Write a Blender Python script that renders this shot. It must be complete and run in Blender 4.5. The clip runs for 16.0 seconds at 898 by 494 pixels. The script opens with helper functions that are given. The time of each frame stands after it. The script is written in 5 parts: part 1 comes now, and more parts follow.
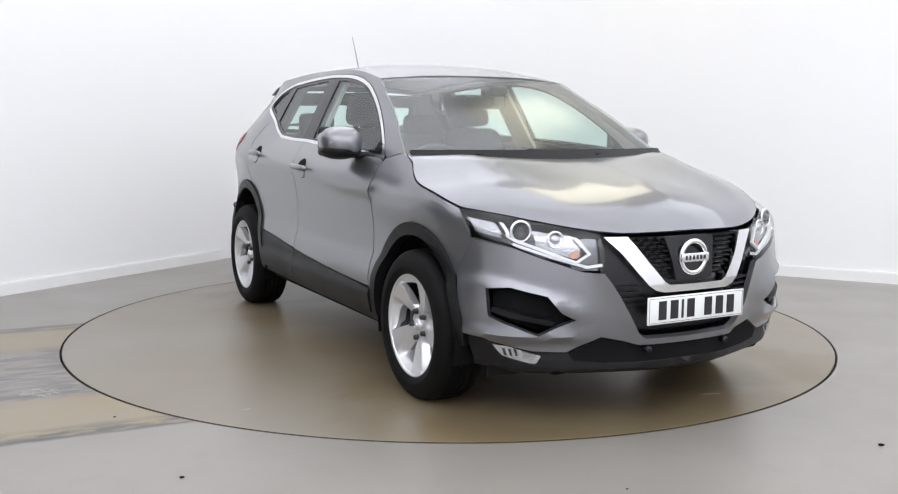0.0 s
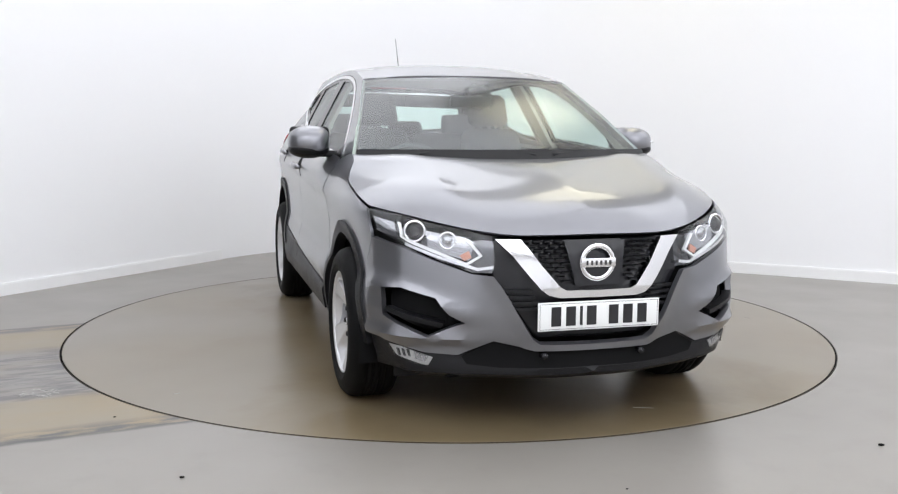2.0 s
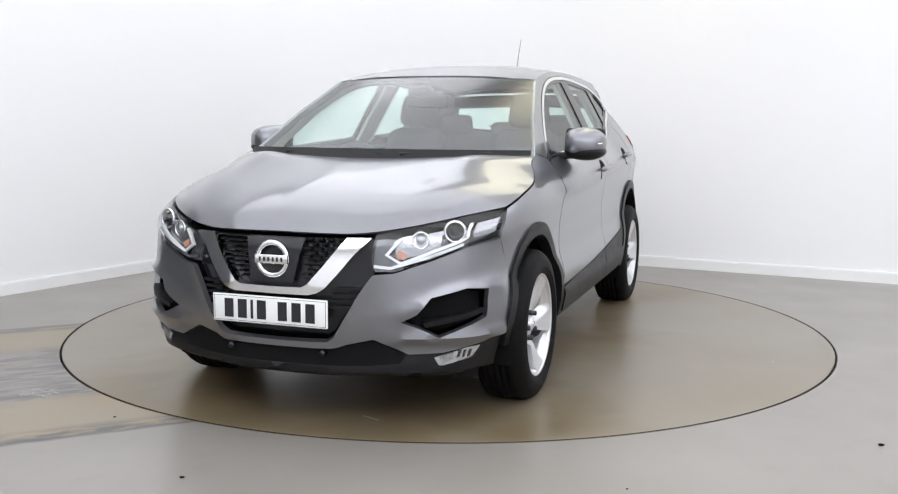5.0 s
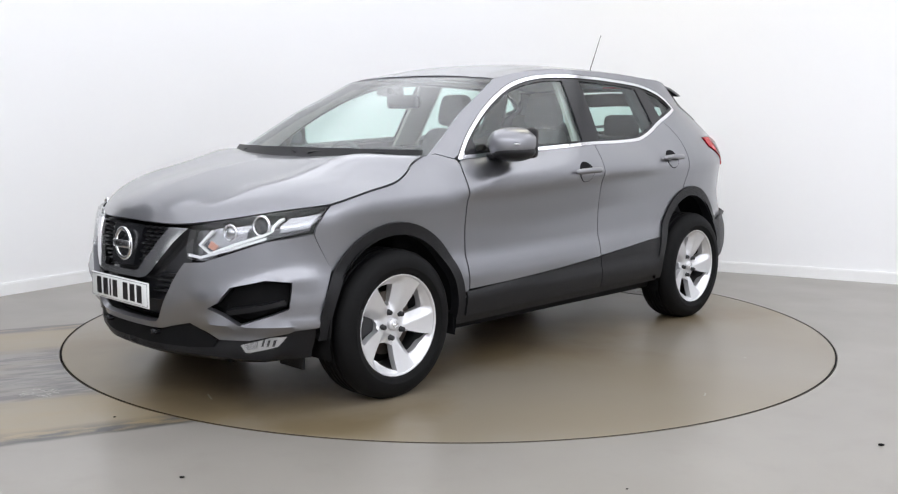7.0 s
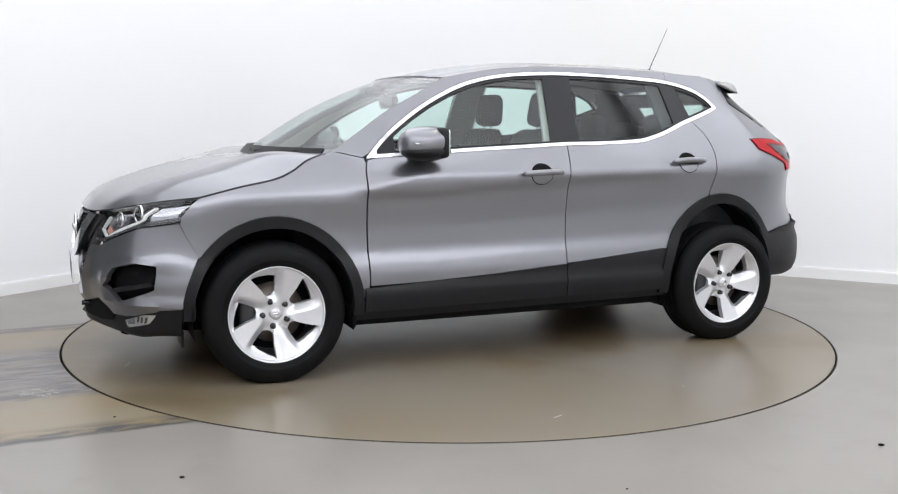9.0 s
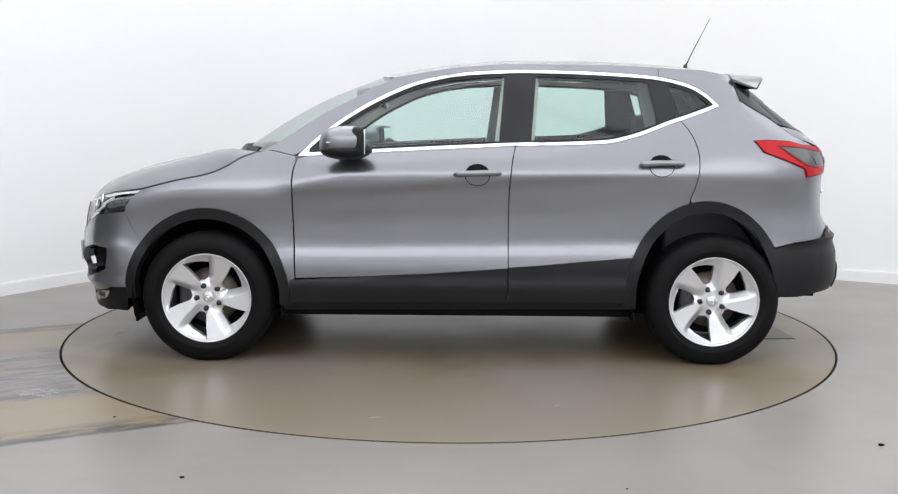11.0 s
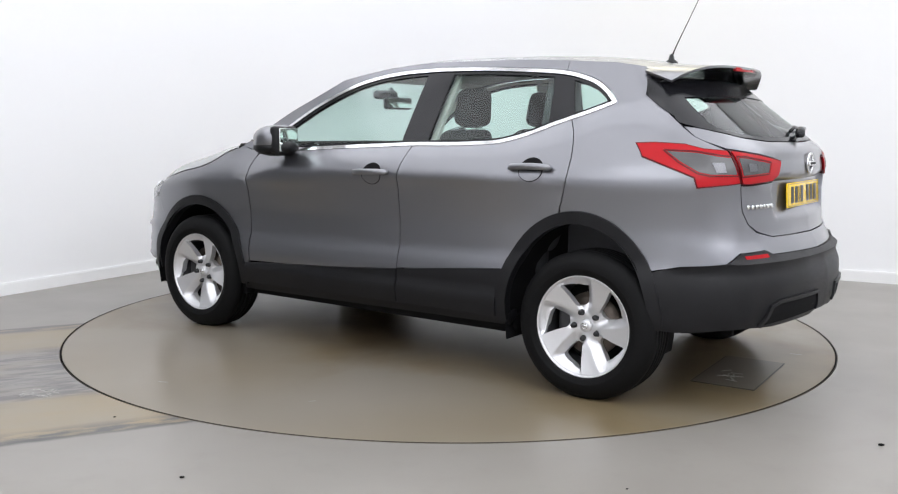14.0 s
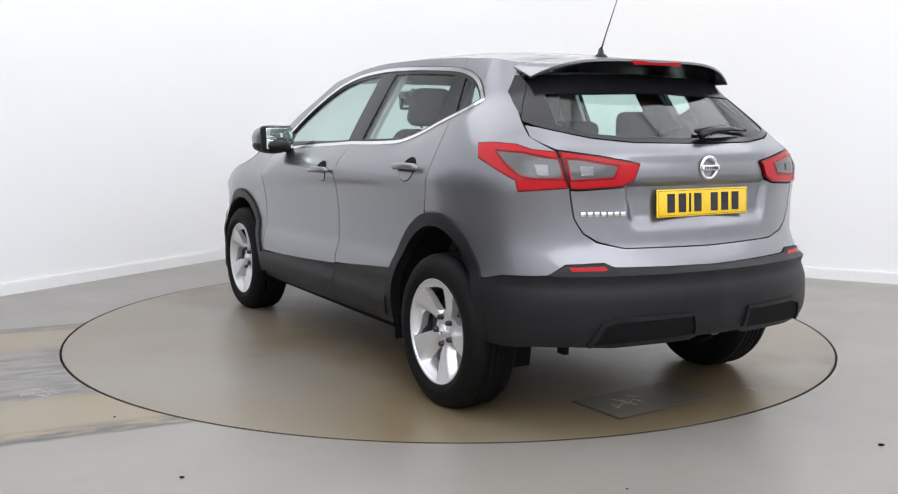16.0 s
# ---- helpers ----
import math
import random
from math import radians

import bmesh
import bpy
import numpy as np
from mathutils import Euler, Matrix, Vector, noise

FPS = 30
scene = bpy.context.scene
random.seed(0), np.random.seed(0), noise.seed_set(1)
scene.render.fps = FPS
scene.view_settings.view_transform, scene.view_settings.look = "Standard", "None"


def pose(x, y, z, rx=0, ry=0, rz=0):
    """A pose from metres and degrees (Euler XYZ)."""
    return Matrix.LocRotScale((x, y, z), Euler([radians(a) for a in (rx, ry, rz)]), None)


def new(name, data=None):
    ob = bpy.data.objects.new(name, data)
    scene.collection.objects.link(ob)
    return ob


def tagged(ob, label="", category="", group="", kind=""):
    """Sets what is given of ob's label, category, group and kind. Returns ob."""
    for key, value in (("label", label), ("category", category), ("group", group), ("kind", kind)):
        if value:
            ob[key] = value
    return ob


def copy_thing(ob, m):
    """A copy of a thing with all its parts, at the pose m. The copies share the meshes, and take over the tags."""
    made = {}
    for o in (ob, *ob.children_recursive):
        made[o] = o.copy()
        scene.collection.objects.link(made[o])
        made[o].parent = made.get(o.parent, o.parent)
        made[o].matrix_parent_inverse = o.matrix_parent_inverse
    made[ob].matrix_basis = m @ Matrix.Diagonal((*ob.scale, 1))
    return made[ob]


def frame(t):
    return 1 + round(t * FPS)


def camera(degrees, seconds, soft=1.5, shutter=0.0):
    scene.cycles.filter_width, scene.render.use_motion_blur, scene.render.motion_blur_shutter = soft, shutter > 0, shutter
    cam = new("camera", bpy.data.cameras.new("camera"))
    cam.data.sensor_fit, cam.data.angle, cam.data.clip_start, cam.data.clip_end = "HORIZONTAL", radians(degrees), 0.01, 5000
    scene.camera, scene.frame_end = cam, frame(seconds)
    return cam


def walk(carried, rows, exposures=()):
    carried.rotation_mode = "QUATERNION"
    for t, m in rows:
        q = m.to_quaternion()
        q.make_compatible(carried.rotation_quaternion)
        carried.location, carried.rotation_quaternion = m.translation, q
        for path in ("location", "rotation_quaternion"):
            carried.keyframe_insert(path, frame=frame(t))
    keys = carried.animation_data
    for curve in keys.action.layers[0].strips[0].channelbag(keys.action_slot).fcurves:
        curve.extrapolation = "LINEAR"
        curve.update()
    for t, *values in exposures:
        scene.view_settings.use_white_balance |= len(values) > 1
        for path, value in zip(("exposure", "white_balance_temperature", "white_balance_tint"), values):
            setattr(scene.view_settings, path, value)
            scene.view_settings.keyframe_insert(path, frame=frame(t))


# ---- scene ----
# ---------- camera ----------
cam = camera(50.61, 16.0, soft=1.2)
EYE = Vector((0, -5.767, 1.248))
PITCH, YAW, ROLL = -7.38, -0.01, 0.367
_view = pose(*EYE, 90 + PITCH, 0, -YAW) @ pose(0, 0, 0, 0, 0, ROLL)
walk(cam, [(0, _view), (16.0, _view)])

# the heading of the car on the turntable, second by second (degrees)
HEADING = [(0.0, -61.65), (0.5, -62.36), (1.0, -64.62), (1.5, -68.35), (2.0, -74.1), (2.5, -79.82), (3.0, -85.98),
           (3.5, -91.7), (4.0, -97.86), (4.6, -105.0), (5.2, -112.1), (5.8, -119.2), (6.5, -127.63), (7.0, -133.72),
           (7.5, -139.34), (8.0, -145.5), (8.5, -151.2), (9.0, -157.37), (9.7, -165.4), (10.3, -172.4), (10.9, -179.3),
           (11.5, -186.27), (12.0, -192.29), (12.5, -197.95), (13.0, -204.07), (13.5, -209.67), (14.0, -215.71),
           (14.5, -221.38), (15.0, -227.38), (15.5, -233.13), (16.0, -239.21)]
AXIS_OFFSET = Vector((-0.064, 0.008, 0))      # the car's middle from the turning axis
DISC_CENTRE, DISC_R = (0.0, 0.117), 2.275

# ---------- world and lights ----------
world = bpy.data.worlds.new("studio_dark")
world.use_nodes = True
world.node_tree.nodes["Background"].inputs[0].default_value = (0.9, 0.95, 1.0, 1)
world.node_tree.nodes["Background"].inputs[1].default_value = 0.05
scene.world = world
scene.view_settings.exposure = 0.09
CEILING_Z = 3.7
PANEL, PITCH_X, PITCH_Y = 2.2, 2.26, 2.3      # luminous ceiling panels in rows along the walls


# ---------- materials ----------
def mat(name, base, rough=0.5, metal=0.0, coat=0.0, vary=0.0, scale=8.0, bump=0.0, fine=120.0, emit=None, strength=0.0, spec=0.5, dirt=0.0, flake=0.0):
    m = bpy.data.materials.new(name)
    m.use_nodes = True
    nt = m.node_tree
    b = nt.nodes["Principled BSDF"]
    b.inputs["Base Color"].default_value = (*base, 1)
    b.inputs["Roughness"].default_value = rough
    b.inputs["Metallic"].default_value = metal
    b.inputs["Coat Weight"].default_value = coat
    b.inputs["Coat Roughness"].default_value = 0.09
    b.inputs["Specular IOR Level"].default_value = spec
    co = nt.nodes.new("ShaderNodeTexCoord")
    if vary or dirt:
        n = nt.nodes.new("ShaderNodeTexNoise")
        n.inputs["Scale"].default_value, n.inputs["Detail"].default_value = scale, 6
        nt.links.new(co.outputs["Object"], n.inputs["Vector"])
        mix = nt.nodes.new("ShaderNodeMix")
        mix.data_type = "RGBA"
        mix.inputs["A"].default_value = (*[c * (1 - vary) for c in base], 1)
        mix.inputs["B"].default_value = (*[min(1, c * (1 + vary)) for c in base], 1)
        nt.links.new(n.outputs["Fac"], mix.inputs["Factor"])
        nt.links.new(mix.outputs["Result"], b.inputs["Base Color"])
        mr = nt.nodes.new("ShaderNodeMapRange")
        mr.inputs["To Min"].default_value, mr.inputs["To Max"].default_value = max(0.02, rough - 0.08), min(1, rough + 0.08)
        nt.links.new(n.outputs["Fac"], mr.inputs["Value"])
        nt.links.new(mr.outputs["Result"], b.inputs["Roughness"])
    if bump:
        n2 = nt.nodes.new("ShaderNodeTexNoise")
        n2.inputs["Scale"].default_value, n2.inputs["Detail"].default_value = fine, 3
        nt.links.new(co.outputs["Object"], n2.inputs["Vector"])
        bp = nt.nodes.new("ShaderNodeBump")
        bp.inputs["Strength"].default_value, bp.inputs["Distance"].default_value = bump, 0.002
        nt.links.new(n2.outputs["Fac"], bp.inputs["Height"])
        nt.links.new(bp.outputs["Normal"], b.inputs["Normal"])
    if emit:
        b.inputs["Emission Color"].default_value = (*emit, 1)
        b.inputs["Emission Strength"].default_value = strength
    return m


def glass(name, tint, gloss=0.05, rough=0.06):
    m = bpy.data.materials.new(name)
    m.use_nodes = True
    nt = m.node_tree
    nt.nodes.remove(nt.nodes["Principled BSDF"])
    tr, gl, fr, mx, pw, sc = (nt.nodes.new("ShaderNode" + k) for k in ("BsdfTransparent", "BsdfGlossy", "LayerWeight", "MixShader", "Math", "Math"))
    tr.inputs["Color"].default_value = (*tint, 1)
    gl.inputs["Roughness"].default_value = rough
    fr.inputs["Blend"].default_value = 0.5
    pw.operation, sc.operation = "POWER", "MULTIPLY_ADD"
    pw.inputs[1].default_value = 4.0
    sc.inputs[1].default_value, sc.inputs[2].default_value = 0.7, gloss
    nt.links.new(fr.outputs["Facing"], pw.inputs[0])
    nt.links.new(pw.outputs[0], sc.inputs[0])
    nt.links.new(sc.outputs[0], mx.inputs[0])
    nt.links.new(tr.outputs[0], mx.inputs[1])
    nt.links.new(gl.outputs[0], mx.inputs[2])
    nt.links.new(mx.outputs[0], nt.nodes["Material Output"].inputs["Surface"])
    return m


PAINT = mat("gunmetal_paint", (0.222, 0.223, 0.242), 0.33, 0.85, 0.85, vary=0.04, scale=900)
CLAD = mat("black_textured_plastic", (0.008, 0.008, 0.0092), 0.42, spec=0.26, vary=0.2, scale=6, bump=0.25, fine=900)
GLOSSB = mat("gloss_black", (0.010, 0.010, 0.012), 0.16, spec=0.35)
DARK = mat("dark_void_plastic", (0.006, 0.006, 0.0065), 0.8, spec=0.12)
CHROME = mat("chrome", (0.82, 0.82, 0.83), 0.1, 1.0)
SATIN = mat("satin_silver", (0.80, 0.80, 0.81), 0.3, 0.9)
ALLOY = mat("alloy_silver", (0.68, 0.68, 0.695), 0.33, 0.6, 0.5, vary=0.03, scale=60)
# near-black copy of the alloy; carries the shade behind the spokes
ALLOY_SHADED = mat("alloy_in_shade", (0.045, 0.045, 0.048), 0.5, 0.5)
RUBBER = mat("tyre_rubber", (0.004, 0.004, 0.0043), 0.65, spec=0.15, vary=0.25, scale=25, bump=0.3, fine=300)
STEEL = mat("brake_steel", (0.12, 0.10, 0.085), 0.5, 0.9, vary=0.3, scale=30)
GLASS = glass("green_tinted_glass", (0.81, 0.945, 0.905), 0.075, 0.10)
WSGLASS = glass("windscreen_glass", (0.82, 0.945, 0.905), 0.13, 0.24)
GLASSR = glass("privacy_glass", (0.78, 0.925, 0.88), 0.06)
LENS = glass("clear_lens", (0.93, 0.94, 0.95), 0.05, 0.03)
MIRRORG = mat("mirror_glass", (0.85, 0.93, 0.9), 0.02, 1.0)
RED = mat("red_lamp_plastic", (0.42, 0.002, 0.007), 0.2, spec=0.2, coat=0.1)
REDD = mat("dark_red_lamp_plastic", (0.10, 0.002, 0.004), 0.2, spec=0.2, coat=0.2)
REFLECT = mat("lamp_reflector", (0.46, 0.46, 0.48), 0.16, 0.9, bump=0.4, fine=90)
SMOKE = mat("smoked_lamp_reflector", (0.07, 0.068, 0.07), 0.2, 0.4, coat=0.5, bump=0.3, fine=80)
AMBER = mat("amber_bulb", (0.55, 0.27, 0.20), 0.3)
SEATC = mat("charcoal_seat_cloth", (0.045, 0.046, 0.05), 0.85, vary=0.25, scale=40, bump=0.12, fine=200)
TRIMC = mat("dark_dashboard_plastic", (0.045, 0.046, 0.05), 0.62, vary=0.15, scale=20, bump=0.2, fine=600)
LINER = mat("pale_headlining_fabric", (0.52, 0.50, 0.46), 0.9, vary=0.05, scale=40, bump=0.3, fine=600)
PLATEW = mat("white_plate", (0.80, 0.81, 0.80), 0.25, coat=0.5)
PLATEY = mat("yellow_plate", (0.83, 0.54, 0.01), 0.25, coat=0.5)
INK = mat("plate_black", (0.012, 0.012, 0.014), 0.4)
WALLM = mat("white_wall_paint", (0.88, 0.88, 0.892), 0.75, vary=0.012, scale=0.7, bump=0.05, fine=60)
SKIRT = mat("white_gloss_skirting", (0.86, 0.86, 0.86), 0.35, vary=0.02, scale=4)
CEILM = mat("white_ceiling_paint", (0.82, 0.82, 0.83), 0.8, vary=0.02, scale=2)
HLBASE = mat("headlamp_housing", (0.17, 0.17, 0.18), 0.22, 0.75, bump=0.35, fine=60)
FOGM = mat("clear_fog_reflector", (0.55, 0.55, 0.55), 0.22, 0.6, bump=0.5, fine=70)
SHUTTER = mat("dark_shutter_steel", (0.06, 0.062, 0.066), 0.5, vary=0.15, scale=3)
PITM = mat("turntable_pit_steel", (0.03, 0.03, 0.03), 0.8)
LAMPW = mat("cool_lamp_diffuser", (0.9, 0.9, 0.9), 0.5, emit=(0.90, 0.925, 0.985), strength=1.85)
LAMPD = mat("dim_lamp_diffuser", (0.9, 0.9, 0.9), 0.5, emit=(0.90, 0.925, 0.985), strength=1.45)
LAMPS = mat("bright_lamp_diffuser", (0.9, 0.9, 0.9), 0.5, emit=(0.90, 0.925, 0.985), strength=2.75)
LAMPY = mat("warm_lamp_diffuser", (0.9, 0.9, 0.8), 0.5, emit=(1.0, 0.95, 0.74), strength=2.5)


STRIP_SLOPE = 0.48      # the worn repair strip runs beside and under the turntable


def floor_material(name, stained):
    """Grey sealed concrete with a satin coat, ochre stains and scuffs."""
    m = bpy.data.materials.new(name)
    m.use_nodes = True
    nt = m.node_tree
    b = nt.nodes["Principled BSDF"]
    co = nt.nodes.new("ShaderNodeTexCoord")

    def tex(scale, detail=3, dist=0.0, rough=0.55):
        n = nt.nodes.new("ShaderNodeTexNoise")
        n.inputs["Scale"].default_value, n.inputs["Detail"].default_value = scale, detail
        n.inputs["Distortion"].default_value, n.inputs["Roughness"].default_value = dist, rough
        nt.links.new(co.outputs["Object"], n.inputs["Vector"])
        return n.outputs["Fac"]

    def ramp(f, lo, hi, a=0.0, c=1.0):
        r = nt.nodes.new("ShaderNodeMapRange")
        r.inputs["From Min"].default_value, r.inputs["From Max"].default_value = lo, hi
        r.inputs["To Min"].default_value, r.inputs["To Max"].default_value = a, c
        nt.links.new(f, r.inputs["Value"])
        return r.outputs["Result"]

    def blend(f, a, c):
        x = nt.nodes.new("ShaderNodeMix")
        x.data_type = "RGBA"
        nt.links.new(f, x.inputs["Factor"])
        for sock, v in (("A", a), ("B", c)):
            if isinstance(v, tuple):
                x.inputs[sock].default_value = (*v, 1)
            else:
                nt.links.new(v, x.inputs[sock])
        return x.outputs["Result"]

    def calc(op, p, q):
        n = nt.nodes.new("ShaderNodeMath")
        n.operation = op
        for k, v in enumerate((p, q)):
            if isinstance(v, (int, float)):
                n.inputs[k].default_value = v
            else:
                nt.links.new(v, n.inputs[k])
        return n.outputs[0]

    def streaks(scale, along, across, detail=5):
        """Noise drawn out along the repair strip."""
        mp = nt.nodes.new("ShaderNodeMapping")
        mp.vector_type = "TEXTURE"
        mp.inputs["Rotation"].default_value = (0, 0, math.atan(STRIP_SLOPE))
        mp.inputs["Scale"].default_value = (along, across, 1)
        nt.links.new(co.outputs["Object"], mp.inputs["Vector"])
        n = nt.nodes.new("ShaderNodeTexNoise")
        n.inputs["Scale"].default_value, n.inputs["Detail"].default_value = scale, detail
        n.inputs["Roughness"].default_value = 0.62
        nt.links.new(mp.outputs["Vector"], n.inputs["Vector"])
        return n.outputs["Fac"]

    grain = blend(ramp(tex(1.1), 0.3, 0.7), (0.226, 0.210, 0.188), (0.254, 0.238, 0.214))
    grain = blend(ramp(tex(60, 4), 0.64, 0.8, 0, 0.2), grain, (0.13, 0.12, 0.105))
    grain = blend(ramp(tex(6, 3, 0.0), 0.55, 0.75, 0, 0.2), grain, (0.17, 0.155, 0.135))
    xyz = nt.nodes.new("ShaderNodeSeparateXYZ")
    nt.links.new(co.outputs["Object"], xyz.inputs[0])
    if stained:
        grain = blend(ramp(tex(0.4, 1), 0.2, 0.7, 0.35, 0.75), grain, (0.212, 0.186, 0.146))
        # noise-broken brown band along the deck's middle line, with darker blotches in it
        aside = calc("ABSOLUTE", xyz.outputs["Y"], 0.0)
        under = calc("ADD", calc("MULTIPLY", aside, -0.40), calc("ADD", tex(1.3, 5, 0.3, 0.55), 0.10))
        mid_band = ramp(under, 0.08, 0.30)
        grain = blend(calc("MULTIPLY", mid_band, 0.85), grain, (0.165, 0.120, 0.062))
        grain = blend(calc("MULTIPLY", mid_band, ramp(tex(1.9, 5, 0.3), 0.43, 0.64, 0, 0.8)), grain, (0.088, 0.066, 0.040))
        grain = blend(ramp(tex(0.55, 1, 0.0), 0.36, 0.70, 0, 0.75), grain, (0.178, 0.136, 0.075))
    else:
        w = calc("SUBTRACT", xyz.outputs["Y"], calc("MULTIPLY", xyz.outputs["X"], STRIP_SLOPE))
        w = calc("ADD", w, calc("MULTIPLY", calc("SUBTRACT", tex(5, 4), 0.5), 0.05))
        wob = calc("ADD", w, calc("MULTIPLY", calc("SUBTRACT", streaks(1.6, 1.6, 0.5), 0.5), 0.55))
        west = ramp(xyz.outputs["X"], -0.9, -1.0)
        strip_area = calc("MULTIPLY", west, calc("MULTIPLY", ramp(w, -1.41, -1.38), ramp(w, 1.16, 1.13)))
        fleck = streaks(9, 2.6, 0.6)
        worn = blend(ramp(streaks(2.2, 2.0, 0.7), 0.36, 0.66), (0.252, 0.194, 0.108), (0.245, 0.208, 0.150))
        slate = calc("MULTIPLY", ramp(wob, -0.78, -0.60), ramp(wob, 0.56, 0.40))
        bare = blend(ramp(fleck, 0.44, 0.56), (0.105, 0.100, 0.100), (0.215, 0.200, 0.185))
        bare = blend(ramp(streaks(2.4, 2.6, 0.55), 0.50, 0.66, 0, 0.55), bare, (0.21, 0.175, 0.125))
        worn = blend(slate, worn, bare)
        edge = calc("MAXIMUM", calc("MULTIPLY", ramp(w, -1.20, -1.30), ramp(fleck, 0.60, 0.47)), calc("MULTIPLY", ramp(w, 0.96, 1.04), ramp(fleck, 0.64, 0.48)))
        worn = blend(edge, worn, (0.075, 0.073, 0.074))
        saw_cut = calc("MAXIMUM", calc("MULTIPLY", ramp(w, 1.10, 1.125), ramp(w, 1.16, 1.14)), calc("MULTIPLY", ramp(w, -1.42, -1.395), ramp(w, -1.36, -1.38)))
        worn = blend(calc("MULTIPLY", saw_cut, 0.9), worn, (0.06, 0.058, 0.056))
        grain = blend(strip_area, grain, worn)
    nt.links.new(grain, b.inputs["Base Color"])
    nt.links.new(ramp(tex(1.6, 2, 0.0), 0.3, 0.72, 0.282 if stained else 0.29, 0.325 if stained else 0.37), b.inputs["Roughness"])
    b.inputs["Specular IOR Level"].default_value = 0.6
    bp = nt.nodes.new("ShaderNodeBump")
    bp.inputs["Strength"].default_value, bp.inputs["Distance"].default_value = 0.02, 0.001
    nt.links.new(tex(40, 3), bp.inputs["Height"])
    nt.links.new(bp.outputs["Normal"], b.inputs["Normal"])
    return m


FLOORM = floor_material("sealed_grey_concrete", False)
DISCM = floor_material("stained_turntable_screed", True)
CHALK = mat("chalky_scuff", (0.42, 0.41, 0.39), 0.7, vary=0.2, scale=40)


# ---------- mesh helpers ----------
def part(name, bm, material, parent=None, label="", smooth=True, normals=None):
    me = bpy.data.meshes.new(name)
    bm.to_mesh(me)
    bm.free()
    me.materials.append(material)
    if smooth:
        me.shade_smooth()
    ob = new(name, me)
    if parent:
        ob.parent = parent
    return tagged(ob, label)


def box_bm(x0, x1, y0, y1, z0, z1, bevel=0.0, seg=2):
    bm = bmesh.new()
    bmesh.ops.create_cube(bm, size=1, matrix=Matrix.Translation(((x0 + x1) / 2, (y0 + y1) / 2, (z0 + z1) / 2)) @ Matrix.Diagonal((x1 - x0, y1 - y0, z1 - z0, 1)))
    if bevel:
        bmesh.ops.bevel(bm, geom=bm.edges[:], offset=bevel, segments=seg, profile=0.5, affect="EDGES")
    return bm


def prism_bm(pts, z0, z1):
    """An upright prism over a plan outline."""
    bm = bmesh.new()
    lo = [bm.verts.new((x, y, z0)) for x, y in pts]
    hi = [bm.verts.new((x, y, z1)) for x, y in pts]
    bm.faces.new(hi)
    bm.faces.new(lo[::-1])
    for i in range(len(pts)):
        j = (i + 1) % len(pts)
        bm.faces.new((lo[i], lo[j], hi[j], hi[i]))
    bmesh.ops.recalc_face_normals(bm, faces=bm.faces[:])
    return bm


def lathe_bm(profile, n=64, axis="y"):
    """profile: (radius, along) pairs turned round the axis."""
    bm = bmesh.new()
    rings = []
    for r, a in profile:
        ring = []
        for i in range(n):
            c, s = math.cos(2 * math.pi * i / n), math.sin(2 * math.pi * i / n)
            ring.append(bm.verts.new((r * c, a, r * s) if axis == "y" else (r * c, r * s, a) if axis == "z" else (a, r * c, r * s)))
        rings.append(ring)
    for p, q in zip(rings, rings[1:]):
        for i in range(n):
            j = (i + 1) % n
            bm.faces.new((p[i], p[j], q[j], q[i]))
    bmesh.ops.recalc_face_normals(bm, faces=bm.faces[:])
    return bm


def tube_bm(pts, r, n=8, flat=1.0):
    """A round bar along points; flat squashes it along z."""
    bm = bmesh.new()
    pts = [Vector(p) for p in pts]
    rings = []
    for i, p in enumerate(pts):
        d = (pts[min(i + 1, len(pts) - 1)] - pts[max(i - 1, 0)]).normalized()
        a = d.cross(Vector((0, 0, 1)))
        a = a.normalized() if a.length > 1e-3 else Vector((1, 0, 0))
        b = a.cross(d)
        rr = r[i] if isinstance(r, (list, tuple)) else r
        rings.append([bm.verts.new(p + rr * (a * math.cos(2 * math.pi * k / n) + flat * b * math.sin(2 * math.pi * k / n))) for k in range(n)])
    for p, q in zip(rings, rings[1:]):
        for i in range(n):
            j = (i + 1) % n
            bm.faces.new((p[i], p[j], q[j], q[i]))
    bm.faces.new(rings[0][::-1])
    bm.faces.new(rings[-1])
    bmesh.ops.recalc_face_normals(bm, faces=bm.faces[:])
    return bm


def curve(pts, n=6):
    """A smooth (Catmull-Rom) line through plan points."""
    out = []
    P = [np.array(p, float) for p in pts]
    for i in range(len(P) - 1):
        p0, p1, p2, p3 = P[max(i - 1, 0)], P[i], P[i + 1], P[min(i + 2, len(P) - 1)]
        for k in range(n):
            t = k / n
            out.append(tuple(0.5 * ((2 * p1) + (p2 - p0) * t + (2 * p0 - 5 * p1 + 4 * p2 - p3) * t * t + (3 * p1 - p0 - 3 * p2 + p3) * t ** 3)))
    out.append(tuple(P[-1]))
    return out


# ---------- the room ----------
WL_A, WL_D = Vector((-3.225, 0.951, 0)), Vector((0.503, 0.864, 0)).normalized()
WR_A, WR_D = Vector((1.946, 2.545, 0)), Vector((0.896, -0.444, 0)).normalized()


def cross_point():
    n = Vector((WR_D.y, -WR_D.x, 0))
    return WL_A + WL_D * ((WR_A - WL_A).dot(n) / WL_D.dot(n))


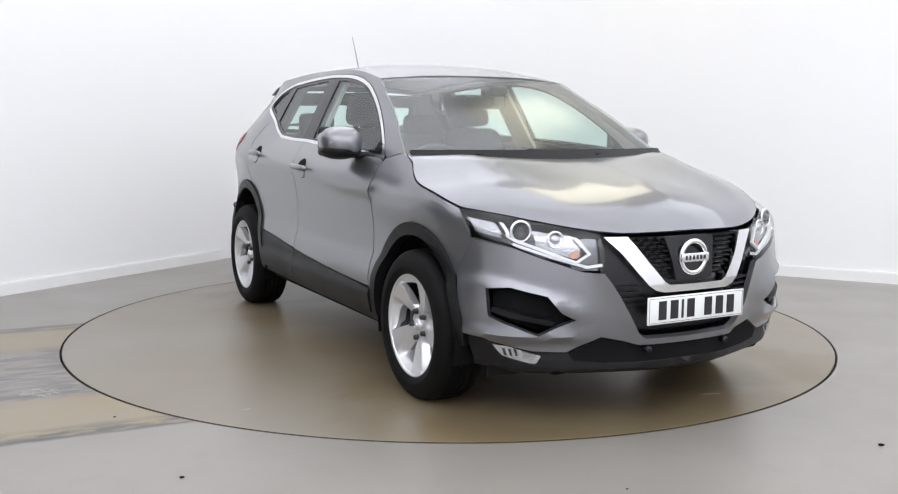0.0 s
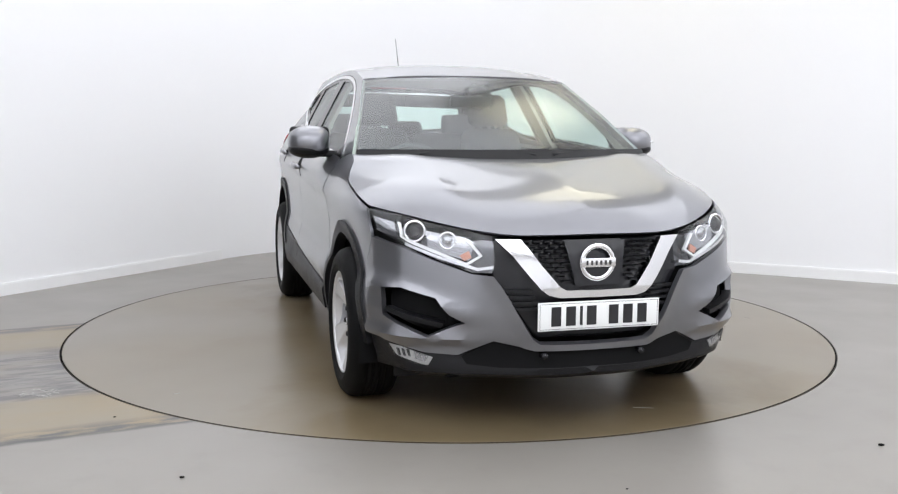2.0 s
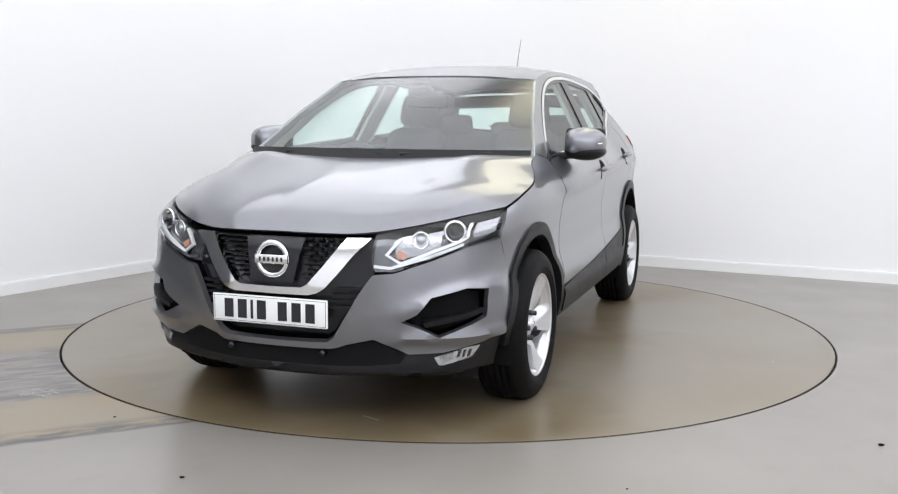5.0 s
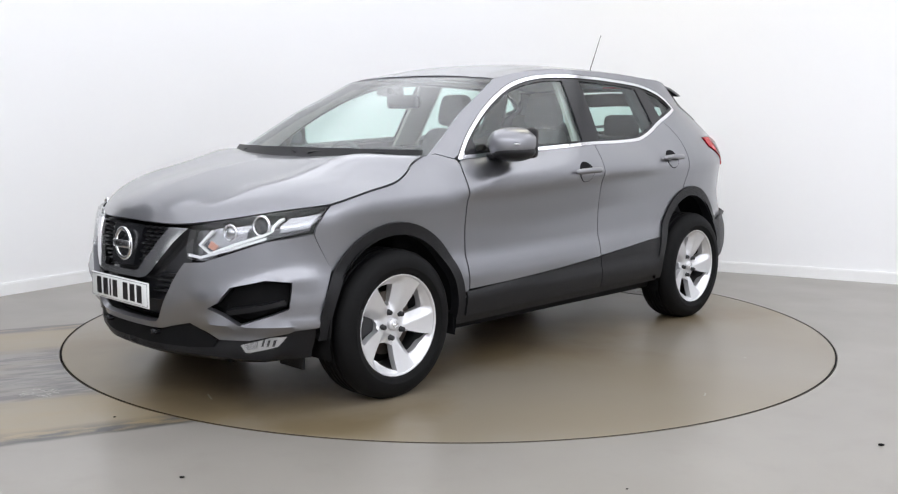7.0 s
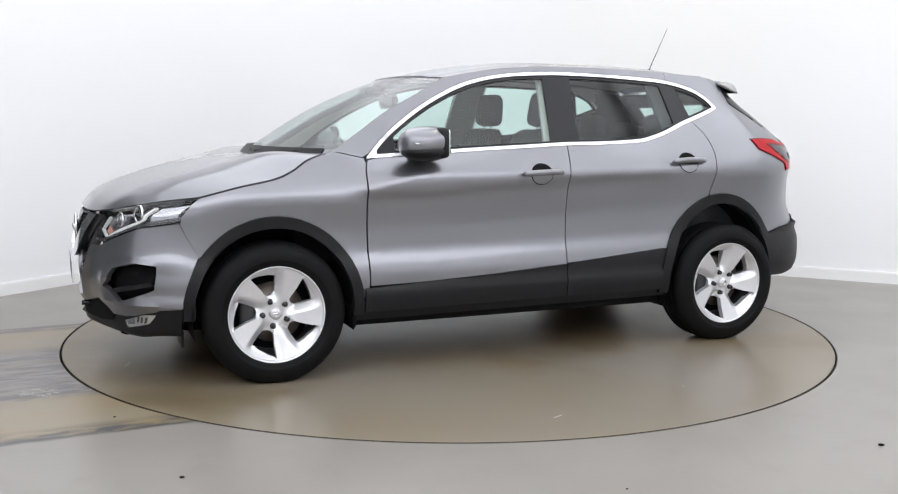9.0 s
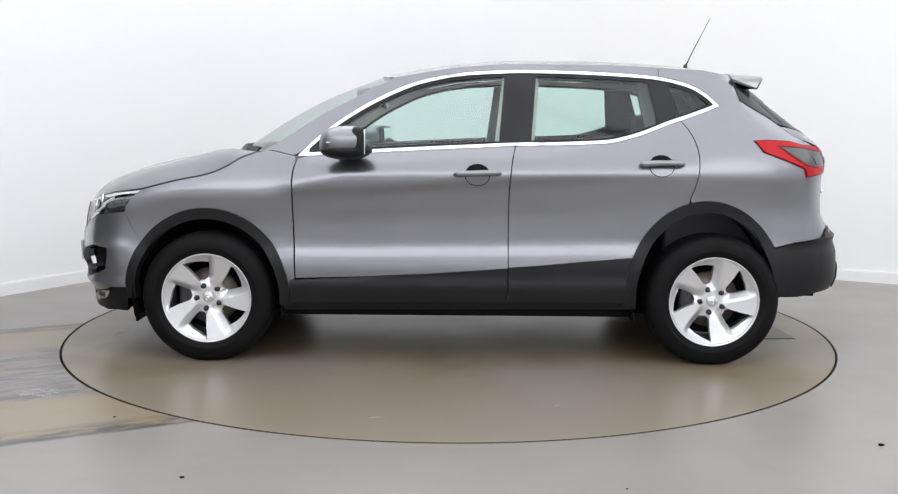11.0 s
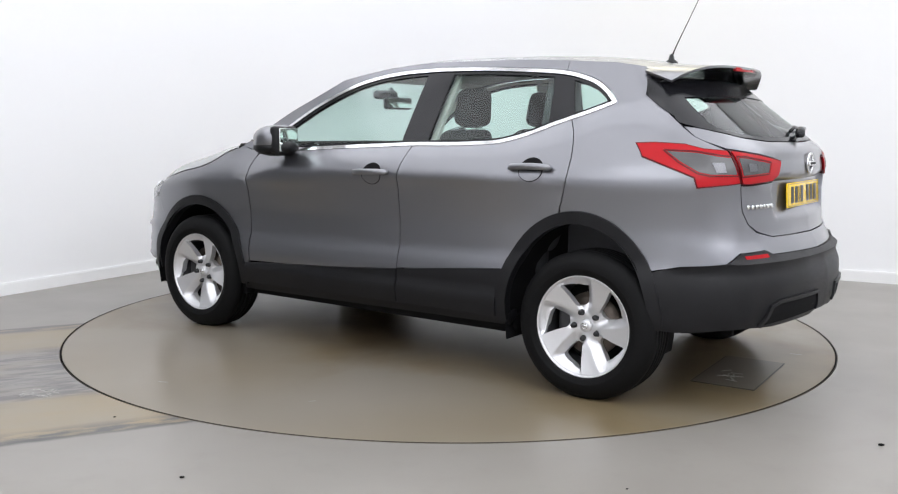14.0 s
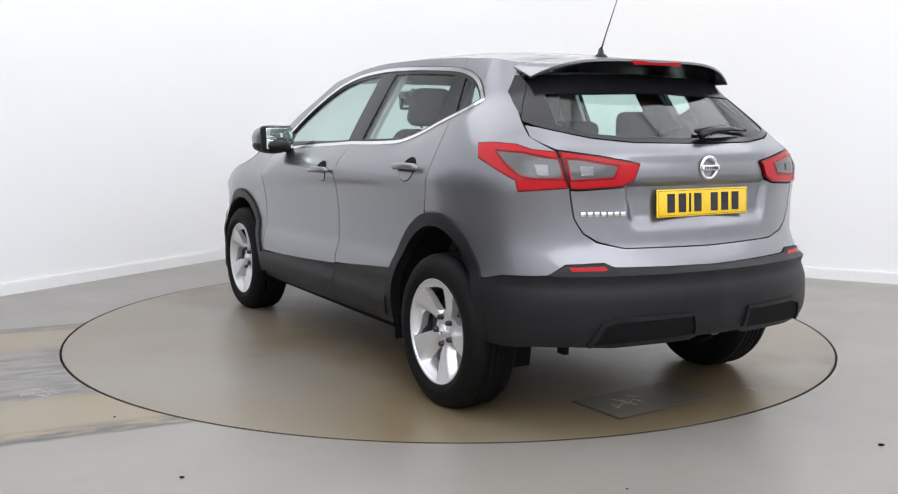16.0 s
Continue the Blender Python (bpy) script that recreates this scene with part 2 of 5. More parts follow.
CORNER = cross_point()
END_L, END_R = CORNER - WL_D * 12.5, CORNER + WR_D * 11.0
BACK = END_L + WR_D * 12.0


def wall(name, a, b, label):
    d = (b - a).normalized()
    n = Vector((d.y, -d.x, 0))
    if n.dot(Vector((0, -2, 0)) - a) > 0:
        n = -n
    a2, b2 = a, b
    pts = [(a2.x, a2.y), (b2.x, b2.y), ((b2 + n * 0.15).x, (b2 + n * 0.15).y), ((a2 + n * 0.15).x, (a2 + n * 0.15).y)]
    ob = part(name, prism_bm(pts, -0.1, CEILING_Z), WALLM, smooth=False)
    tagged(ob, label, "wall", kind="structure")
    i = -n
    e = 0.016
    pts = [((a2 + i * 0.001).x, (a2 + i * 0.001).y), ((b2 + i * 0.001).x, (b2 + i * 0.001).y), ((b2 + i * e).x, (b2 + i * e).y), ((a2 + i * e).x, (a2 + i * e).y)]
    bm = prism_bm(pts, 0.0, 0.082)
    sk = part("baseboard", bm, SKIRT, smooth=False)
    tagged(sk, "white glossy skirting board along the studio wall", "baseboard", kind="structure")
    e2 = 0.011
    pts = [((a2 + i * 0.001).x, (a2 + i * 0.001).y), ((b2 + i * 0.001).x, (b2 + i * 0.001).y), ((b2 + i * e2).x, (b2 + i * e2).y), ((a2 + i * e2).x, (a2 + i * e2).y)]
    bm = prism_bm(pts, 0.082, 0.092)
    sk = part("trim", bm, SKIRT, smooth=False)
    tagged(sk, "narrow white moulding on top of the skirting", "trim", kind="structure")
    return ob


COVE_R = 1.6
COVE_D = COVE_R / math.tan(math.acos(max(-1, min(1, (-WL_D).dot(WR_D)))) / 2)
COVE_A, COVE_B = CORNER - WL_D * COVE_D, CORNER + WR_D * COVE_D


def cove():
    """The rounded corner that joins the two studio walls."""
    bm = bmesh.new()
    rows = []
    for i in range(33):
        t = i / 32
        p = COVE_A * (1 - t) ** 2 + CORNER * 2 * t * (1 - t) + COVE_B * t * t
        rows.append([bm.verts.new((p.x, p.y, z)) for z in (-0.1, CEILING_Z)])
    for a, b in zip(rows, rows[1:]):
        bm.faces.new((a[0], b[0], b[1], a[1]))
    ends = [[bm.verts.new(v.co) for v in r] for r in (rows[0], rows[-1])]
    back = [bm.verts.new((*(CORNER + (CORNER - (COVE_A + COVE_B) / 2).normalized() * 0.3).to_2d(), z)) for z in (-0.1, CEILING_Z)]
    bm.faces.new((ends[0][0], ends[0][1], back[1], back[0]))
    bm.faces.new((ends[1][1], ends[1][0], back[0], back[1]))
    bmesh.ops.recalc_face_normals(bm, faces=bm.faces[:])
    return bm


tagged(part("wall_cove", cove(), WALLM), "rounded white corner between the studio walls", "wall", kind="structure")
wall("wall_west", END_L, COVE_A, "plain white painted studio wall")
wall("wall_north", COVE_B, END_R, "plain white painted studio wall")
wall("wall_east", END_R, BACK, "plain white painted studio wall behind the camera")
wall("wall_south", BACK, END_L, "plain white painted studio wall behind the camera")


def shutter_door(k0, k1, height):
    """A closed dark roller shutter in the wall where the worn floor strip leads out."""
    root = new("door_1")
    inward = Vector((WL_D.y, -WL_D.x, 0))
    base = WL_A - WL_D * ((k0 + k1) / 2) + inward * 0.02
    root.location, root.rotation_euler = base, (0, 0, math.atan2(WL_D.y, WL_D.x))
    half = (k1 - k0) / 2
    slat = part("slat", box_bm(-half, half, -0.035, 0.0, 0.0, 0.094, 0.008, 1), SHUTTER, root, smooth=False)
    for i in range(1, int(height / 0.1)):
        ob = new("slat", slat.data)
        ob.parent, ob.location = root, (0, 0, 0.1 * i)
    for x in (-half - 0.05, half + 0.05):
        part("guide_rail", box_bm(x - 0.05, x + 0.05, -0.06, 0.0, 0.0, height, 0.005, 1), SHUTTER, root, smooth=False)
    return tagged(root, "closed dark grey steel roller shutter door", "door", kind="structure")


shutter_door(1.0, 5.2, 2.7)
ROOM = [(p.x, p.y) for p in (END_L, CORNER, END_R, BACK)]
tagged(part("ceiling", prism_bm(ROOM, CEILING_Z, CEILING_Z + 0.1), CEILM, smooth=False), "white painted studio ceiling", "ceiling", kind="structure")


def floor_with_hole():
    """The floor sheet with a round hole for the turntable."""
    bm = bmesh.new()
    n, cx, cy = 180, *DISC_CENTRE
    r0, r1, r2 = DISC_R, DISC_R + 0.9, 14.0
    rings = []
    for r, z in ((r0, -0.06), (r0, -0.003), (r0 + 0.003, 0.0), (r1, 0.0), (r2, 0.0)):
        rings.append([bm.verts.new((cx + r * math.cos(2 * math.pi * i / n), cy + r * math.sin(2 * math.pi * i / n), z)) for i in range(n)])
    for p, q in zip(rings, rings[1:]):
        for i in range(n):
            j = (i + 1) % n
            bm.faces.new((p[i], q[i], q[j], p[j]))
    bmesh.ops.recalc_face_normals(bm, faces=bm.faces[:])
    return bm


tagged(part("floor", floor_with_hole(), FLOORM, smooth=False), "grey sealed concrete floor with a satin sheen", "floor", kind="structure")
bm = bmesh.new()
bmesh.ops.create_circle(bm, cap_ends=True, segments=96, radius=DISC_R + 0.05, matrix=Matrix.Translation((*DISC_CENTRE, -0.06)))
tagged(part("ground", bm, PITM, smooth=False), "dark steel pit under the turntable", "pit", kind="structure")


def ragged(x0, y0, x1, y1, w, name, material, label, seed, z=0.0035, amp=0.06):
    """A thin ragged patch of paint or sealer on the floor, along a line."""
    rng = random.Random(seed)
    a, b = Vector((x0, y0, 0)), Vector((x1, y1, 0))
    d = (b - a).normalized()
    n = Vector((-d.y, d.x, 0))
    L = (b - a).length
    k = max(8, int(L / 0.05))
    top, bot = [], []
    ph = rng.random() * 9
    for i in range(k + 1):
        t = i / k
        env = min(1, t * 12, (1 - t) * 12)
        j1 = amp * (noise.noise(Vector((t * L * 4, ph, 0))) + 0.5 * noise.noise(Vector((t * L * 14, ph, 3))))
        j2 = amp * (noise.noise(Vector((t * L * 4, ph, 7))) + 0.5 * noise.noise(Vector((t * L * 14, ph, 9))))
        c = a + d * (t * L)
        top.append(c + n * (w / 2 * env + j1))
        bot.append(c - n * (w / 2 * env + j2))
    def off_disc(p):
        v = Vector((p.x - DISC_CENTRE[0], p.y - DISC_CENTRE[1]))
        if v.length < DISC_R + 0.012:
            v = v.normalized() * (DISC_R + 0.012)
        return (v.x + DISC_CENTRE[0], v.y + DISC_CENTRE[1])
    bm = bmesh.new()
    rows = [[bm.verts.new((*off_disc(p.lerp(q, f)), z - 0.002 * (f in (0, 1)))) for f in (0, 0.02, 0.5, 0.98, 1)] for p, q in zip(top, bot)]
    for r0, r1 in zip(rows, rows[1:]):
        for j in range(4):
            bm.faces.new((r0[j], r0[j + 1], r1[j + 1], r1[j]))
    bmesh.ops.recalc_face_normals(bm, faces=bm.faces[:])
    if sum(f.normal.z for f in bm.faces) < 0:
        bmesh.ops.reverse_faces(bm, faces=bm.faces[:])
    ob = part(name, bm, material, smooth=False)
    return tagged(ob, label, "floor patch", kind="structure")


# chalky scuffs on the worn strip
rng = random.Random(5)
for i in range(22):
    x0, y0 = -1.93 + rng.uniform(-0.05, 0.10), -1.50 + rng.uniform(-0.06, 0.06)
    ragged(x0, y0, x0 + rng.uniform(0.015, 0.04), y0 + rng.uniform(-0.02, 0.02), 0.006, "chalk_mark", CHALK, "chalky white scuff on the floor", 80 + i, 0.0015 + 0.0001 * i, 0.006)


def ceiling_light(p, lx, ly, tone, turn):
    root = new("ceiling_light")
    root.location, root.rotation_euler = (p.x, p.y, CEILING_Z), (0, 0, turn)
    for nm, bx in (("frame", (-lx / 2 - 0.03, lx / 2 + 0.03, -ly / 2 - 0.03, ly / 2 + 0.03, -0.03, -0.002)), ("diffuser", (-lx / 2, lx / 2, -ly / 2, ly / 2, -0.04, -0.031))):
        part(nm, box_bm(*bx, 0.002, 1), SKIRT if nm == "frame" else (LAMPW, LAMPY, LAMPD, LAMPS)[tone], root, smooth=False)
    return tagged(root, "large %s white ceiling light panel, lit" % ("cool", "warm", "dimmed cool", "bright cool")[tone], "ceiling light", "studio ceiling lights")


for i in range(5):
    for j in range(5):
        p = CORNER + WR_D * (1.5 + PITCH_X * i) - WL_D * (1.3 + PITCH_Y * j)
        ceiling_light(p, PANEL * (0.45 if (i, j) == (1, 0) else 1), PANEL, 1 if (i, j) == (1, 0) else 2 if -4.0 < p.y < -1.3 else 3 if p.y < -4.0 else 0, math.atan2(WR_D.y, WR_D.x))

# ---------- the turntable ----------
def disc_bm():
    bm = bmesh.new()
    n, r = 180, DISC_R - 0.010
    rings = []
    for rr, z in ((0.02, 0.0), (1.2, 0.0), (r - 0.004, 0.0), (r, -0.004), (r, -0.05)):
        rings.append([bm.verts.new((rr * math.cos(2 * math.pi * i / n), rr * math.sin(2 * math.pi * i / n), z)) for i in range(n)])
    bm.faces.new(rings[0])
    for p, q in zip(rings, rings[1:]):
        for i in range(n):
            j = (i + 1) % n
            bm.faces.new((p[i], q[i], q[j], p[j]))
    bmesh.ops.recalc_face_normals(bm, faces=bm.faces[:])
    return bm


turntable = new("turntable")
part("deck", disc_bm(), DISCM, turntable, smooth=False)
# flat black ring over the open gap: its shade put into the colour
bm = bmesh.new()
rings = [[bm.verts.new((r * math.cos(2 * math.pi * i / 180), r * math.sin(2 * math.pi * i / 180), 0.0006)) for i in range(180)] for r in (DISC_R - 0.0098, DISC_R - 0.0025)]
for i in range(180):
    bm.faces.new((rings[0][i], rings[1][i], rings[1][(i + 1) % 180], rings[0][(i + 1) % 180]))
part("gap_shade_ring", bm, mat("gap_shade_black", (0.006, 0.006, 0.006), 0.8, spec=0.1), turntable, "thin black ring for the shaded gap round the disc", smooth=False)
hatch = part("hatch_cover", box_bm(-0.15, 0.15, -0.30, 0.30, -0.001, 0.004, 0.001, 1), mat("worn_hatch_steel", (0.125, 0.110, 0.086), 0.37, vary=0.35, scale=7), turntable, "flush dark hatch cover in the deck", smooth=False)
hatch.location, hatch.rotation_euler = (-1.88, 0.07, 0), (0, 0, 0.06)
for x0, x1, y0, y1 in ((-0.156, -0.150, -0.306, 0.306), (0.150, 0.156, -0.306, 0.306), (-0.15, 0.15, -0.308, -0.300), (-0.15, 0.15, 0.300, 0.308)):
    part("hatch_joint", box_bm(x0, x1, y0, y1, -0.001, 0.0025), INK, hatch, smooth=False)
rng = random.Random(11)
for i in range(9):
    sc = part("chalk_scuff", box_bm(-0.03, 0.03, -0.004, 0.004, 0.0045, 0.0055), CHALK, hatch, smooth=False)
    sc.location, sc.rotation_euler = (rng.uniform(-0.02, 0.08), rng.uniform(0.0, 0.2), 0), (0, 0, rng.uniform(0, 3))
for x, y, a, L in ((0.30, 1.95, 0.4, 0.05), (1.95, 0.35, 1.2, 0.09), (-2.0, -0.5, 0.2, 0.06), (1.2, -1.65, 2.0, 0.03), (-0.5, 1.75, 0.9, 0.03)):
    sc = part("chalk_scuff", box_bm(-L / 2, L / 2, -0.004, 0.004, 0.0002, 0.001), CHALK, turntable, smooth=False)
    sc.location, sc.rotation_euler = (x, y, 0), (0, 0, a)
tagged(turntable, "round revolving floor disc with brown stains", "turntable")

# ---------- the car's shell: a surface in (s, z), s running from the nose round the flank to the tail ----------
XA, XB, SA, SB = 1.3, -1.3, 1.2, 3.8


import functools


def table(*pairs):
    xs, ys = np.array(pairs[0::2], float), np.array(pairs[1::2], float)

    def f(v):
        return float(np.interp(v, xs, ys))
    return f


def smooth_table(*pairs):
    """A table with rounded corners."""
    xs, ys = np.array(pairs[0::2], float), np.array(pairs[1::2], float)
    d = np.diff(ys) / np.diff(xs)
    m = np.zeros(len(xs))
    m[1:-1] = np.where(d[:-1] * d[1:] > 0, 2 * d[:-1] * d[1:] / (d[:-1] + d[1:] + 1e-12), 0)
    m[0], m[-1] = d[0], d[-1]

    xs, ys, m = [float(q) for q in xs], [float(q) for q in ys], [float(q) for q in m]

    @functools.lru_cache(maxsize=None)
    def f(v):
        if v <= xs[0]:
            return float(ys[0] + m[0] * (v - xs[0]))
        if v >= xs[-1]:
            return float(ys[-1] + m[-1] * (v - xs[-1]))
        i = next(k for k in range(len(xs) - 1) if v <= xs[k + 1])
        h = xs[i + 1] - xs[i]
        t = (v - xs[i]) / h
        return float((1 + 2 * t) * (1 - t) ** 2 * ys[i] + t * (1 - t) ** 2 * h * m[i] + t * t * (3 - 2 * t) * ys[i + 1] + t * t * (t - 1) * h * m[i + 1])
    return f


NOSE = smooth_table(0.20, 2.09, 0.24, 2.15, 0.28, 2.165, 0.34, 2.16, 0.42, 2.185, 0.50, 2.20, 0.60, 2.20, 0.70, 2.187, 0.78, 2.165, 0.82, 2.145, 0.86, 2.06, 0.90, 1.93, 0.95, 1.80, 1.10, 1.50, 1.2, 1.42)
TAIL = smooth_table(0.30, -2.07, 0.36, -2.11, 0.45, -2.15, 0.56, -2.15, 0.64, -2.12, 0.70, -2.10, 0.78, -2.060, 0.95, -2.048, 1.05, -2.054, 1.12, -2.040, 1.18, -1.982, 1.26, -1.88, 1.34, -1.775, 1.42, -1.67, 1.5, -1.56, 1.6, -1.45)
FLANK = smooth_table(0.20, 0.81, 0.26, 0.845, 0.32, 0.872, 0.42, 0.889, 0.50, 0.893, 0.56, 0.885, 0.64, 0.864, 0.74, 0.863, 0.85, 0.874, 0.915, 0.884, 0.952, 0.898, 0.985, 0.902, 1.0, 0.902)
BELT_Z = smooth_table(-2.0, 1.42, -1.5, 1.37, -1.34, 1.345, -1.1, 1.262, -0.8, 1.163, -0.5, 1.146, 0.0, 1.13, 0.84, 1.08, 1.6, 1.06)
BELT_Y = smooth_table(-2.0, 0.62, -1.5, 0.655, -1.34, 0.672, -1.1, 0.715, -0.8, 0.775, -0.3, 0.80, 0.5, 0.80, 0.84, 0.795, 1.6, 0.77)
CAP_F_B, CAP_F_A = [0, .22, .45, .68, .80, .877, .95, .985, 1.0], [0, .010, .078, .165, .235, .315, .47, .68, 1.0]
CAP_R_B, CAP_R_A = [0, .25, .45, .62, .78, .89, .96, .99, 1.0], [0, .018, .055, .105, .185, .33, .55, .77, 1.0]


def cap_curve(B, A, length):
    pts = np.array(curve(list(zip(B, A)), 8))
    seg = np.hypot(np.diff(pts[:, 0] * 0.89), np.diff(pts[:, 1] * 0.87))
    t = np.concatenate([[0], np.cumsum(seg)])
    return t / t[-1] * length, pts[:, 0], pts[:, 1]


CF = cap_curve(CAP_F_B, CAP_F_A, SA)
CR = cap_curve(CAP_R_B, CAP_R_A, 1.2)


@functools.lru_cache(maxsize=None)
def half_width(x, z):
    zb, yb = BELT_Z(x), BELT_Y(x)
    # the crease under the windows climbs towards the tail; over the wing the shoulder begins lower
    rise = 0.055 * max(-0.6, min(1.3, -x / 0.9))
    f = max(0.0, min(1.0, (x - 0.55) / 0.5))
    z0 = 0.985 - 0.10 * f * f * (3 - 2 * f)
    if z <= z0:
        return FLANK(min(1.0, z - rise * max(0, min(1, (z - 0.5) / 0.4))))
    lo = FLANK(min(1.0, z0 - rise))
    if z < zb:
        t = (z - z0) / (zb - z0)
        return lo + (yb - lo) * t ** 1.5
    d = z - zb
    return yb - 0.50 * d - 0.10 * d * d


@functools.lru_cache(maxsize=None)
def shell(s, z):
    if s < SA:
        xf = NOSE(z)
        b, a = np.interp(s, CF[0], CF[1]), np.interp(s, CF[0], CF[2])
        x = xf - a * (xf - XA)
        return np.array((x, b * half_width(min(x, 1.6), z), z))
    if s > SB:
        xr = TAIL(z)
        t = 5.0 - s
        b, a = np.interp(t, CR[0], CR[1]), np.interp(t, CR[0], CR[2])
        x = xr + a * (XB - xr)
        return np.array((x, b * half_width(max(x, -1.7), z), z))
    x = XA - (s - SA)
    return np.array((x, half_width(x, z), z))


def shell_normal(s, z):
    e = 0.004
    s = min(max(s, e), 5.0 - e)
    a, b = shell(s + e, z) - shell(s - e, z), shell(s, z + e) - shell(s, z - e)
    n = np.cross(a, b)
    return n / max(1e-9, np.linalg.norm(n))


def SX(*p):
    """Flank points (x, z) as (s, z)."""
    out = []
    for x, z in p:
        if x > XA:
            xf = NOSE(z)
            s = float(np.interp((xf - x) / (xf - XA), CF[2], CF[0]))
        elif x < XB:
            xr = TAIL(z)
            s = 5.0 - float(np.interp((x - xr) / (XB - xr), CR[2], CR[0]))
        else:
            s = SA + XA - x
        out.append((s, z))
    return out


def FY(*p):
    """Nose points (y, z) as (s, z)."""
    return [(float(np.interp(y / half_width(1.6, z), CF[1], CF[0])), z) for y, z in p]


def RY(*p):
    """Tail points (y, z) as (s, z)."""
    return [(5.0 - float(np.interp(y / half_width(-1.7, z), CR[1], CR[0])), z) for y, z in p]


def dense(poly, step, closed=True):
    out = []
    n = len(poly)
    for i in range(n if closed else n - 1):
        a, b = np.array(poly[i]), np.array(poly[(i + 1) % n])
        k = max(1, int(math.ceil(np.linalg.norm(b - a) / step)))
        for j in range(k):
            out.append(tuple(a + (b - a) * j / k))
    return out


from mathutils.geometry import delaunay_2d_cdt


def fill(outline, holes, step):
    """Triangles over an outline with holes, in the plane: points, triangles and boundary loops."""
    loops = [dense(outline, step)] + [dense(h, step) for h in holes]
    verts, edges = [], []
    for lp in loops:
        o = len(verts)
        verts += [Vector(p) for p in lp]
        edges += [(o + i, o + (i + 1) % len(lp)) for i in range(len(lp))]
    P = np.array([tuple(v) for v in verts])
    lo, hi = P.min(0), P.max(0)
    nx, nz = max(1, int((hi[0] - lo[0]) / step)), max(1, int((hi[1] - lo[1]) / step))
    for i in range(1, nx):
        col = P[np.abs(P[:, 0] - (lo[0] + (hi[0] - lo[0]) * i / nx)) < step]
        for j in range(1, nz):
            q = lo + (hi - lo) * (np.array((i / nx, j / nz)))
            if not len(col) or np.min(np.hypot(*(col - q).T)) > step * 0.45:
                verts.append(Vector(q))
    v, e, f, *_ = delaunay_2d_cdt(verts, edges, [], 2, 1e-5)
    # leave out what lies in a hole or outside
    ends = [(np.roll(np.array(lp), 1, axis=0), np.array(lp)) for lp in loops]

    def inside(pt, k):
        x, y = pt
        (x1, y1), (x2, y2) = ends[k][0].T, ends[k][1].T
        hit = (y1 > y) != (y2 > y)
        dy = np.where(hit, y2 - y1, 1.0)
        return bool(np.count_nonzero(hit & (x < (x2 - x1) * (y - y1) / dy + x1)) % 2)
    tris = []
    for t in f:
        c = sum((v[i] for i in t), Vector((0, 0))) / len(t)
        if inside(c, 0) and not any(inside(c, k) for k in range(1, len(loops))):
            tris.append(t)
    return v, tris


CUT = {}


def skin(outline, material, name, parent, holes=(), step=0.035, off=0.0, thick=0.014, side=1, both=False, label="", place=None, bulge=None):
    """A body panel cut from the shell, with its edges turned in. side 1: left, -1: right; both: left and right in one."""
    key = (tuple(outline), tuple(tuple(h) for h in holes), step)
    if place or key not in CUT:
        v, tris = fill(outline, holes, step)
        place = place or (lambda s, z: (shell(s, z), shell_normal(s, z)))
        CUT[key] = v, tris, [place(q[0], q[1]) for q in v]
    v, tris, placed = CUT[key]
    bm = bmesh.new()
    for sd in ((1, -1) if both else (side,)):
        flip = np.array((1, sd, 1))
        outer, inner = [], []
        for q, (p, n) in zip(v, placed):
            o = off + (bulge(q[0], q[1]) if bulge else 0)
            if both and abs(p[1]) < 1e-4:
                n = np.array((n[0], 0, n[2]))
                n /= np.linalg.norm(n)
            outer.append(bm.verts.new((p + n * o) * flip))
            inner.append(bm.verts.new((p + n * (o - thick)) * flip))
        count = {}
        for t in tris:
            for i in range(3):
                k = tuple(sorted((t[i], t[(i + 1) % 3])))
                count[k] = count.get(k, 0) + 1
        mid = {k for k in count if both and all(abs(outer[i].co.y) < 2e-4 for i in k)}
        for t in tris:
            tt = t if sd > 0 else t[::-1]
            bm.faces.new([outer[i] for i in tt]).smooth = True
            for i in range(3):
                a, b = tt[i], tt[(i + 1) % 3]
                k = tuple(sorted((a, b)))
                if count[k] == 1 and k not in mid and thick > 0:
                    bm.faces.new((outer[b], outer[a], inner[a], inner[b])).smooth = True
    loose = [x for x in bm.verts if not x.link_faces]
    bmesh.ops.delete(bm, geom=loose, context="VERTS")
    if both:
        bmesh.ops.remove_doubles(bm, verts=bm.verts[:], dist=2e-4)
    bmesh.ops.recalc_face_normals(bm, faces=bm.faces[:])
    if thick <= 0:
        # open sheets face outwards
        c0 = placed[tris[0][0]][1] * np.array((1, (1 if both else side), 1))
        bm.faces.ensure_lookup_table()
        if bm.faces[0].normal.dot(Vector(c0)) < 0:
            bmesh.ops.reverse_faces(bm, faces=bm.faces[:])
    for e in bm.edges:
        if len(e.link_faces) == 2 and e.calc_face_angle(0) > 0.7:
            e.smooth = False
    return part(name, bm, material, parent, label)


car = new("car")
tagged(car, "gunmetal grey five-door crossover car on a turntable", "car")


def mirrored(name, outline, material, label="", **kw):
    return [skin(outline, material, name, kw.get("parent", car), side=sd, label=label, **{k: v for k, v in kw.items() if k != "parent"}) for sd in (1, -1)]


